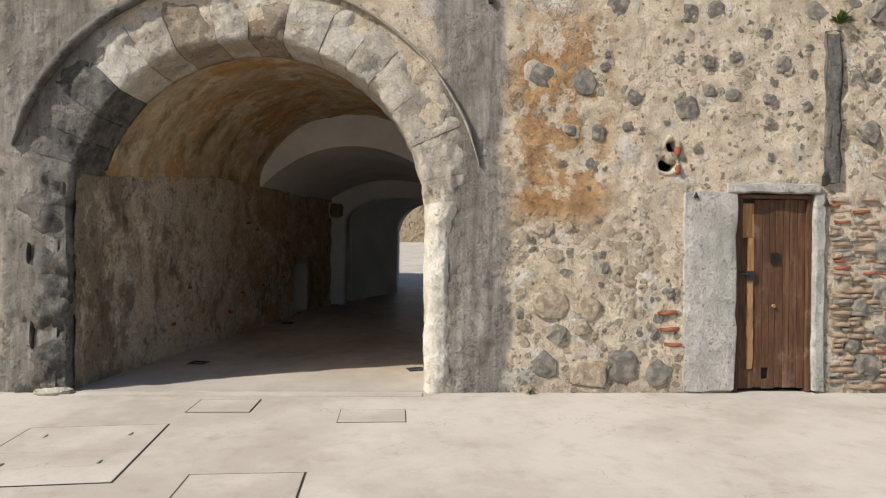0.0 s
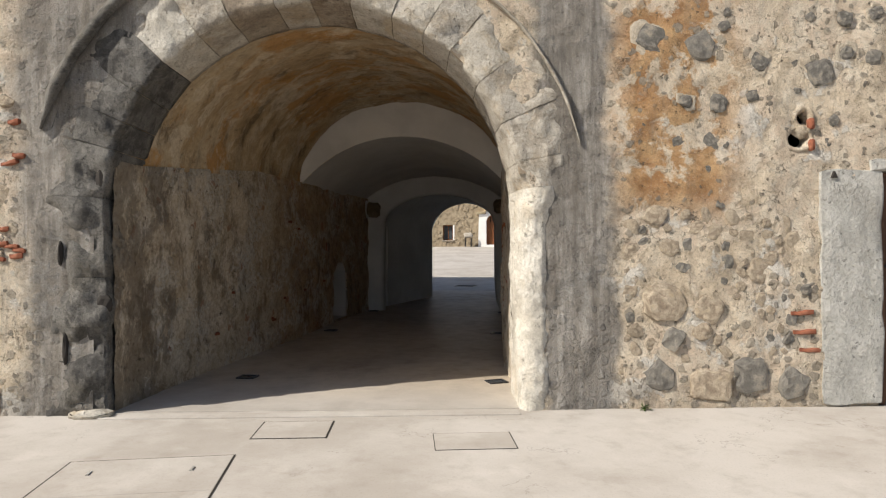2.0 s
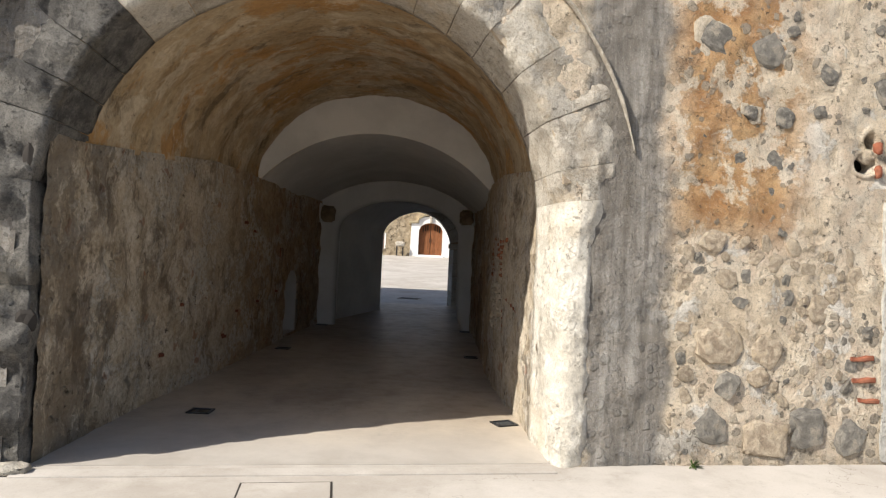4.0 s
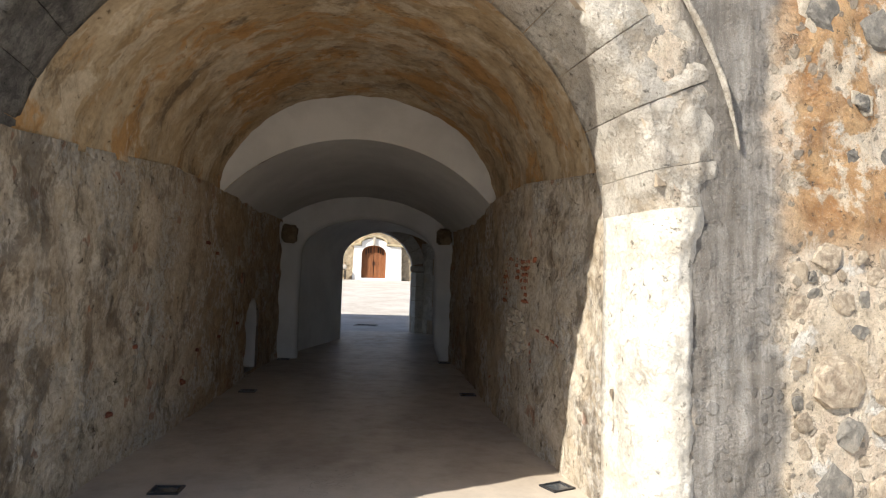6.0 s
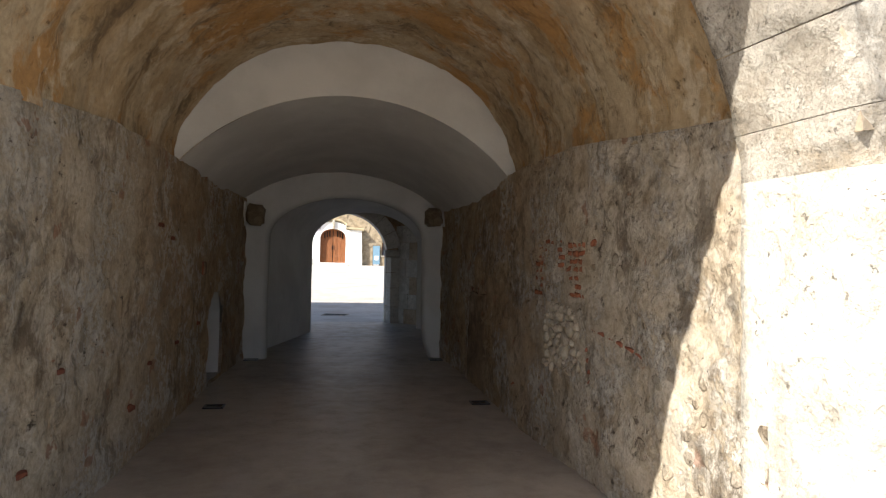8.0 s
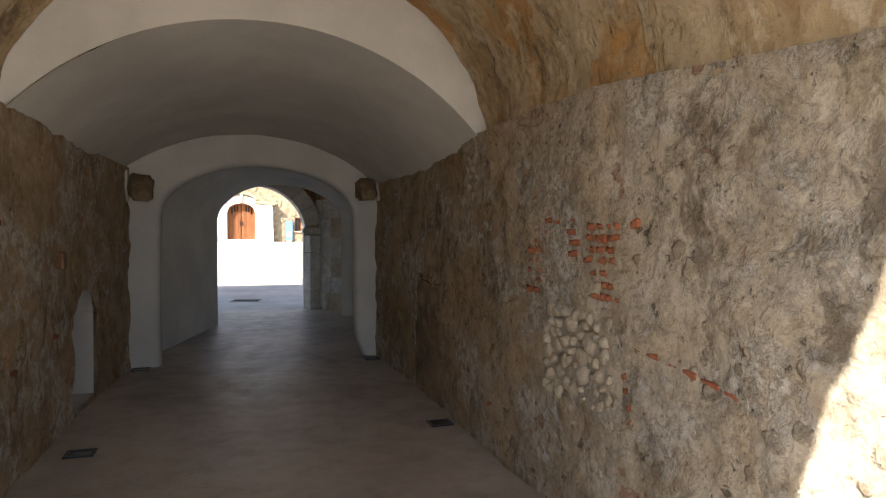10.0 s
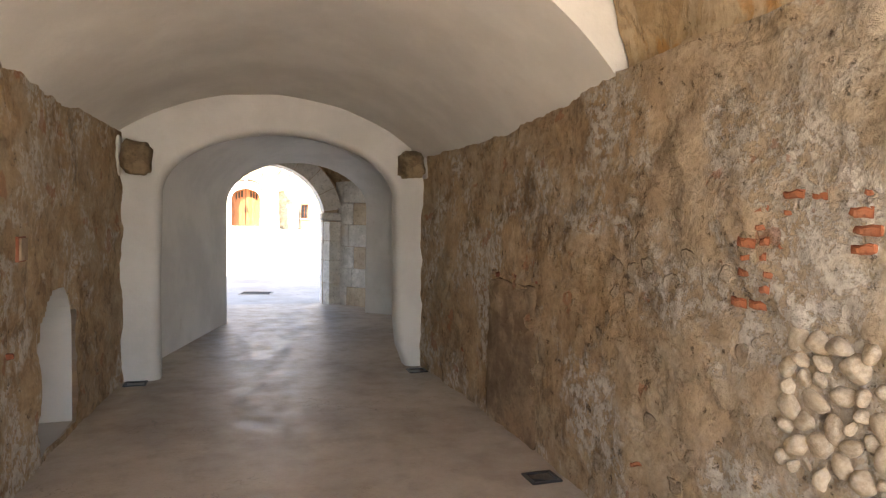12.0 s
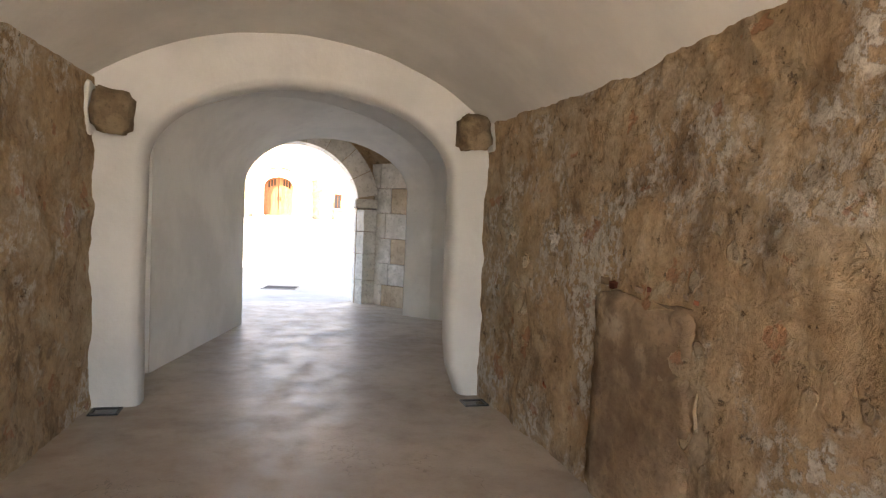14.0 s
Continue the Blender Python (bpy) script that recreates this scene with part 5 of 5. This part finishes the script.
def collar(seed):
    """A ragged ring of pointing mortar round a stone, of unit size."""
    bm = bmesh.new()
    loops = []
    for r, y in ((0.45, 0.2), (0.62, -0.55), (0.8, -0.8), (0.95, -0.3), (1.0, 0.6)):
        loop = []
        for k in range(28):
            a = 2 * math.pi * k / 28
            f = 1 + 0.5 * noise.noise(Vector((math.cos(a) * 1.3, math.sin(a) * 1.3, seed * 3.7))) + 0.3 * noise.noise(Vector((math.cos(a) * 4, math.sin(a) * 4, seed + 9.1)))
            loop.append(bm.verts.new((r * f * math.cos(a), y + 0.25 * noise.noise(Vector((a, r * 5, seed))), r * f * math.sin(a))))
        loops.append(loop)
    for p, q in zip(loops, loops[1:]):
        for k in range(28):
            bm.faces.new((p[k], p[(k + 1) % 28], q[(k + 1) % 28], q[k]))
    bmesh.ops.recalc_face_normals(bm, faces=bm.faces)
    return bm


PALE = [pebble(k) for k in range(18, 30)]
COBBLES = [round_cobble(k) for k in range(6)]


def stud(parent, mesh, m, name="stone"):
    ob = new(name, mesh)
    ob.parent = parent
    ob.matrix_parent_inverse = Matrix()
    ob.matrix_basis = m
    return ob


FOUND = [
    (1.05, 3.25, 0.14), (1.49, 3.20, 0.145), (1.35, 2.70, 0.07), (1.64, 2.68, 0.09), (1.84, 3.99, 0.14), (2.56, 3.93, 0.12), (2.86, 3.98, 0.11),
    (2.79, 3.44, 0.09), (3.07, 3.49, 0.08), (2.56, 2.96, 0.13), (2.80, 3.13, 0.07), (3.04, 3.10, 0.09), (3.59, 3.43, 0.09), (3.39, 3.74, 0.08),
    (3.84, 3.00, 0.07), (1.95, 2.75, 0.07), (2.01, 3.05, 0.08), (3.44, 3.06, 0.08), (3.45, 2.83, 0.05), (3.77, 2.77, 0.06), (3.46, 2.46, 0.05), (2.68, 2.53, 0.05),
]
FOOTING = [(1.14, 0.93, 0.21, 2), (1.10, 0.29, 0.16, 0), (1.56, 0.20, 0.21, 1), (1.91, 0.29, 0.19, 0), (2.30, 0.21, 0.16, 0), (1.23, 0.61, 0.12, 0), (1.49, 0.67, 0.10, 2), (2.42, 1.03, 0.07, 0), (1.55, 0.87, 0.15, 2)]


def facade_stones():
    rnd = random.Random(77)
    placed = []
    collars = [bm_mesh("mortar_collar", collar(k), HALO, True) for k in range(5)]
    for n, (x, z, s) in enumerate(FOUND):
        placed.append((x, z, s * 1.3))
        turn = rnd.uniform(0, 360)
        if n % 2 == 0:
            stud(wall_front, collars[n % 5], pose(x, 0.004, z, 0, turn, 0) @ Matrix.Diagonal((s * rnd.uniform(1.2, 1.5), 0.018, s * rnd.uniform(1.1, 1.45), 1)), "mortar_collar")
        stud(wall_front, STONES[n % 12], pose(x, 0.0, z, 0, turn, 0) @ Matrix.Diagonal((s * 0.85, 0.022, s * rnd.uniform(0.75, 1.0), 1)))
    for n, (x, z, s, kind) in enumerate(FOOTING):
        placed.append((x, z, s))
        stud(wall_front, (STONES, OCHRES, PALE)[kind][n % 3], pose(x, 0.0, z, 0, 4 if kind == 1 else 25 * n, 0) @ Matrix.Diagonal((s * 0.85, 0.03, s * 0.8, 1)))

    def fill(count, xs, zs, sizes, meshes, proud, flat=0.8, tries=4000):
        made = 0
        for _ in range(tries):
            if made >= count:
                return
            x, z, s = rnd.uniform(*xs), rnd.uniform(*zs), rnd.uniform(*sizes)
            if in_arch(x, z, RING_R, 0.12) or any(math.hypot(x - a, z - b) < (s + c) * 1.05 for a, b, c in placed):
                continue
            if 2.45 < x + s and x - s < 4.3 and z < 2.3:
                continue
            placed.append((x, z, s))
            made += 1
            stud(wall_front, rnd.choice(meshes), pose(x, 0.012, z, rnd.uniform(-8, 8), rnd.uniform(0, 360), rnd.uniform(-8, 8)) @ Matrix.Diagonal((s * 1.15, proud * 0.8 * rnd.uniform(0.6, 1.2), s * 1.15 * rnd.uniform(flat - 0.2, 1), 1)))
    fill(30, (1.65, 4.0), (2.3, 4.1), (0.03, 0.055), STONES, 0.02)
    fill(10, (1.7, 4.6), (3.9, 4.6), (0.08, 0.12), STONES, 0.03)
    fill(14, (0.85, 1.75), (1.2, 3.6), (0.03, 0.07), STONES, 0.022)
    fill(12, (0.85, 2.4), (0.05, 1.2), (0.03, 0.07), STONES, 0.024)
    fill(60, (0.8, 2.5), (0.05, 1.7), (0.03, 0.10), PALE, 0.022)
    fill(30, (4.3, 6.5), (0.05, 4.4), (0.06, 0.15), STONES, 0.05)
    fill(24, (4.3, 6.5), (2.0, 4.4), (0.05, 0.12), PALE, 0.04)
    fill(40, (-6.5, -4.35), (0.05, 4.4), (0.05, 0.15), PALE, 0.045)
    fill(18, (-6.5, -4.35), (0.05, 4.4), (0.04, 0.1), STONES, 0.04)
    return placed


facade_stones()


def brick_mesh(seed, mat, l=0.22, h=0.055):
    return bm_mesh("brick", block(-l / 2, l / 2, -0.05, 0.05, -h / 2, h / 2, seed, 0.012, 2, 0.008), mat)


BRICKS = [brick_mesh(k, BRICK) for k in range(4)]
FLATS = [brick_mesh(k + 9, THIN, 0.24, 0.06) for k in range(4)]
CHIPS = [brick_mesh(k + 29, ORANGE, 0.22, 0.055) for k in range(4)]
GREYS = [brick_mesh(k + 19, LAVA, 0.22, 0.06) for k in range(2)]


def brick_pier():
    """Thin courses of brick and flat stone right of the plank door."""
    rnd = random.Random(8)
    bold = ((4.52, 0.27, 0.17), (4.72, 0.62, 0.13), (4.66, 1.05, 0.13), (4.74, 1.5, 0.15), (4.36, 0.5, 0.08), (4.9, 0.95, 0.12))
    for n, (x, z, s) in enumerate(bold):
        stud(wall_front, STONES[n], pose(x, 0.01, z, 0, 50 * n, 0) @ Matrix.Diagonal((s, 0.05, s * 0.85, 1)))
    z = 0.06
    while z < 2.05:
        x = 4.10 + rnd.uniform(0, 0.05)
        h = rnd.uniform(0.05, 0.068)
        while x < (4.5 if z > 1.5 else 4.85 + rnd.uniform(-0.1, 0.3)):
            l = rnd.uniform(0.08, 0.22)
            if rnd.random() > 0.1 and not any(math.hypot(x + l / 2 - a, z - b) < c * 0.85 for a, b, c in bold):
                kind = rnd.choice(BRICKS if rnd.random() < (0.1 if z < 1.2 else 0.2) else FLATS if rnd.random() < 0.8 else GREYS)
                stud(wall_front, kind, pose(x + l / 2, 0.045 - rnd.uniform(0, 0.03), z + rnd.uniform(-0.008, 0.008), 0, rnd.uniform(-6, 6), rnd.uniform(-5, 5)) @ Matrix.Diagonal((l / 0.22, 1, h / 0.07, 1)), "brick")
            x += l + 0.008
        z += h
    for x, z in ((2.38, 0.83), (2.40, 0.66), (2.45, 0.5)):
        stud(wall_front, BRICKS[0], pose(x, 0.03, z, 0, rnd.uniform(-3, 3), 0), "brick")
    for _ in range(34):
        x, z = rnd.uniform(-5.6, -4.4), rnd.choice((1.5, 2.35, 2.6, 3.0)) + rnd.uniform(-0.2, 0.2)
        stud(wall_front, rnd.choice(BRICKS), pose(x, 0.028, z, 0, rnd.uniform(-10, 10), rnd.uniform(-6, 6)) @ Matrix.Diagonal((rnd.uniform(0.4, 0.9), 1, rnd.uniform(0.8, 1.2), 1)), "brick")


brick_pier()


def tunnel_studs():
    rnd = random.Random(31)
    turn = Matrix.Rotation(radians(-90), 4, "Z")

    def at(y, z, side, dx=0.0):
        return Matrix.Translation((side_x(y, side) + 0.03 * side * math.sin(y * 1.3) + dx, y, z)) @ turn
    # exposed brick patches on the right wall, worn flush with the plaster
    for y0, y1, z0, rows, share in ((2.22, 2.48, 1.3, 7, 0.85), (3.0, 3.15, 1.28, 7, 0.8), (2.58, 2.96, 1.52, 5, 0.5), (2.05, 2.28, 1.3, 7, 0.06)):
        for row in range(rows):
            z = z0 + row * 0.062
            y = y0 + rnd.uniform(0, 0.05)
            while y < y1:
                l = rnd.uniform(0.04, 0.11)
                if rnd.random() < share:
                    stud(wall_right, rnd.choice(CHIPS), at(y + l / 2, z, 1, 0.043) @ Matrix.Rotation(radians(rnd.uniform(-8, 8)), 4, "Y") @ Matrix.Diagonal((l / 0.22, 1, rnd.uniform(0.75, 1.15), 1)), "brick")
                y += l + 0.012
    # broken brick course sloping down toward the mouth, and a plumb row of fragments
    for n in range(6):
        t = n / 5
        stud(wall_right, rnd.choice(BRICKS), at(lerp(2.12, 1.55, t), lerp(1.08, 0.98, t), 1, 0.046) @ Matrix.Rotation(radians(rnd.uniform(6, 14)), 4, "Y") @ Matrix.Diagonal((rnd.uniform(0.4, 0.62), 1, rnd.uniform(0.5, 0.8), 1)), "brick")
    for n in range(5):
        stud(wall_right, rnd.choice(BRICKS), at(rnd.uniform(2.12, 2.2), 0.62 + n * 0.075, 1, 0.045) @ Matrix.Diagonal((0.22, 1, 0.9, 1)), "brick")
    for _ in range(10):
        stud(wall_right, rnd.choice(CHIPS), at(rnd.uniform(3.6, 7.4), rnd.uniform(0.35, 1.35), 1, 0.05) @ Matrix.Rotation(radians(rnd.uniform(-25, 25)), 4, "Y") @ Matrix.Diagonal((rnd.uniform(0.25, 0.5), 1, rnd.uniform(0.5, 0.9), 1)), "brick")

    def fill(parent, side, count, ys, zs, sizes, meshes, proud, seen, close=0.95):
        made = 0
        for _ in range(3000):
            if made >= count:
                return
            y, z, s = rnd.uniform(*ys), rnd.uniform(*zs), rnd.uniform(*sizes)
            if any(math.hypot(y - a, z - b) < (s + c) * close for a, b, c in seen):
                continue
            if side < 0 and 5.6 < y < 7.0 and z < 1.4:
                continue
            seen.append((y, z, s))
            made += 1
            stud(parent, rnd.choice(meshes), at(y, z, side, 0.012 * side) @ Matrix.Rotation(rnd.uniform(0, 6.28), 4, "Y") @ Matrix.Diagonal((s, proud * rnd.uniform(0.7, 1.2), s * rnd.uniform(0.6, 1), 1)))
    seen = []
    fill(wall_right, 1, 75, (2.3, 2.95), (0.70, 1.18), (0.028, 0.07), COBBLES, 0.038, seen, 0.8)
    left = []
    fill(wall_left, -1, 20, (0.3, 5.0), (0.05, 1.6), (0.03, 0.10), PALE, 0.018, left)
    for _ in range(9):
        stud(wall_left, rnd.choice(BRICKS), at(rnd.uniform(0.6, 5.4), rnd.uniform(0.3, 1.9), -1, -0.035) @ Matrix.Diagonal((rnd.uniform(0.3, 0.7), 1, 0.9, 1)), "brick")


tunnel_studs()
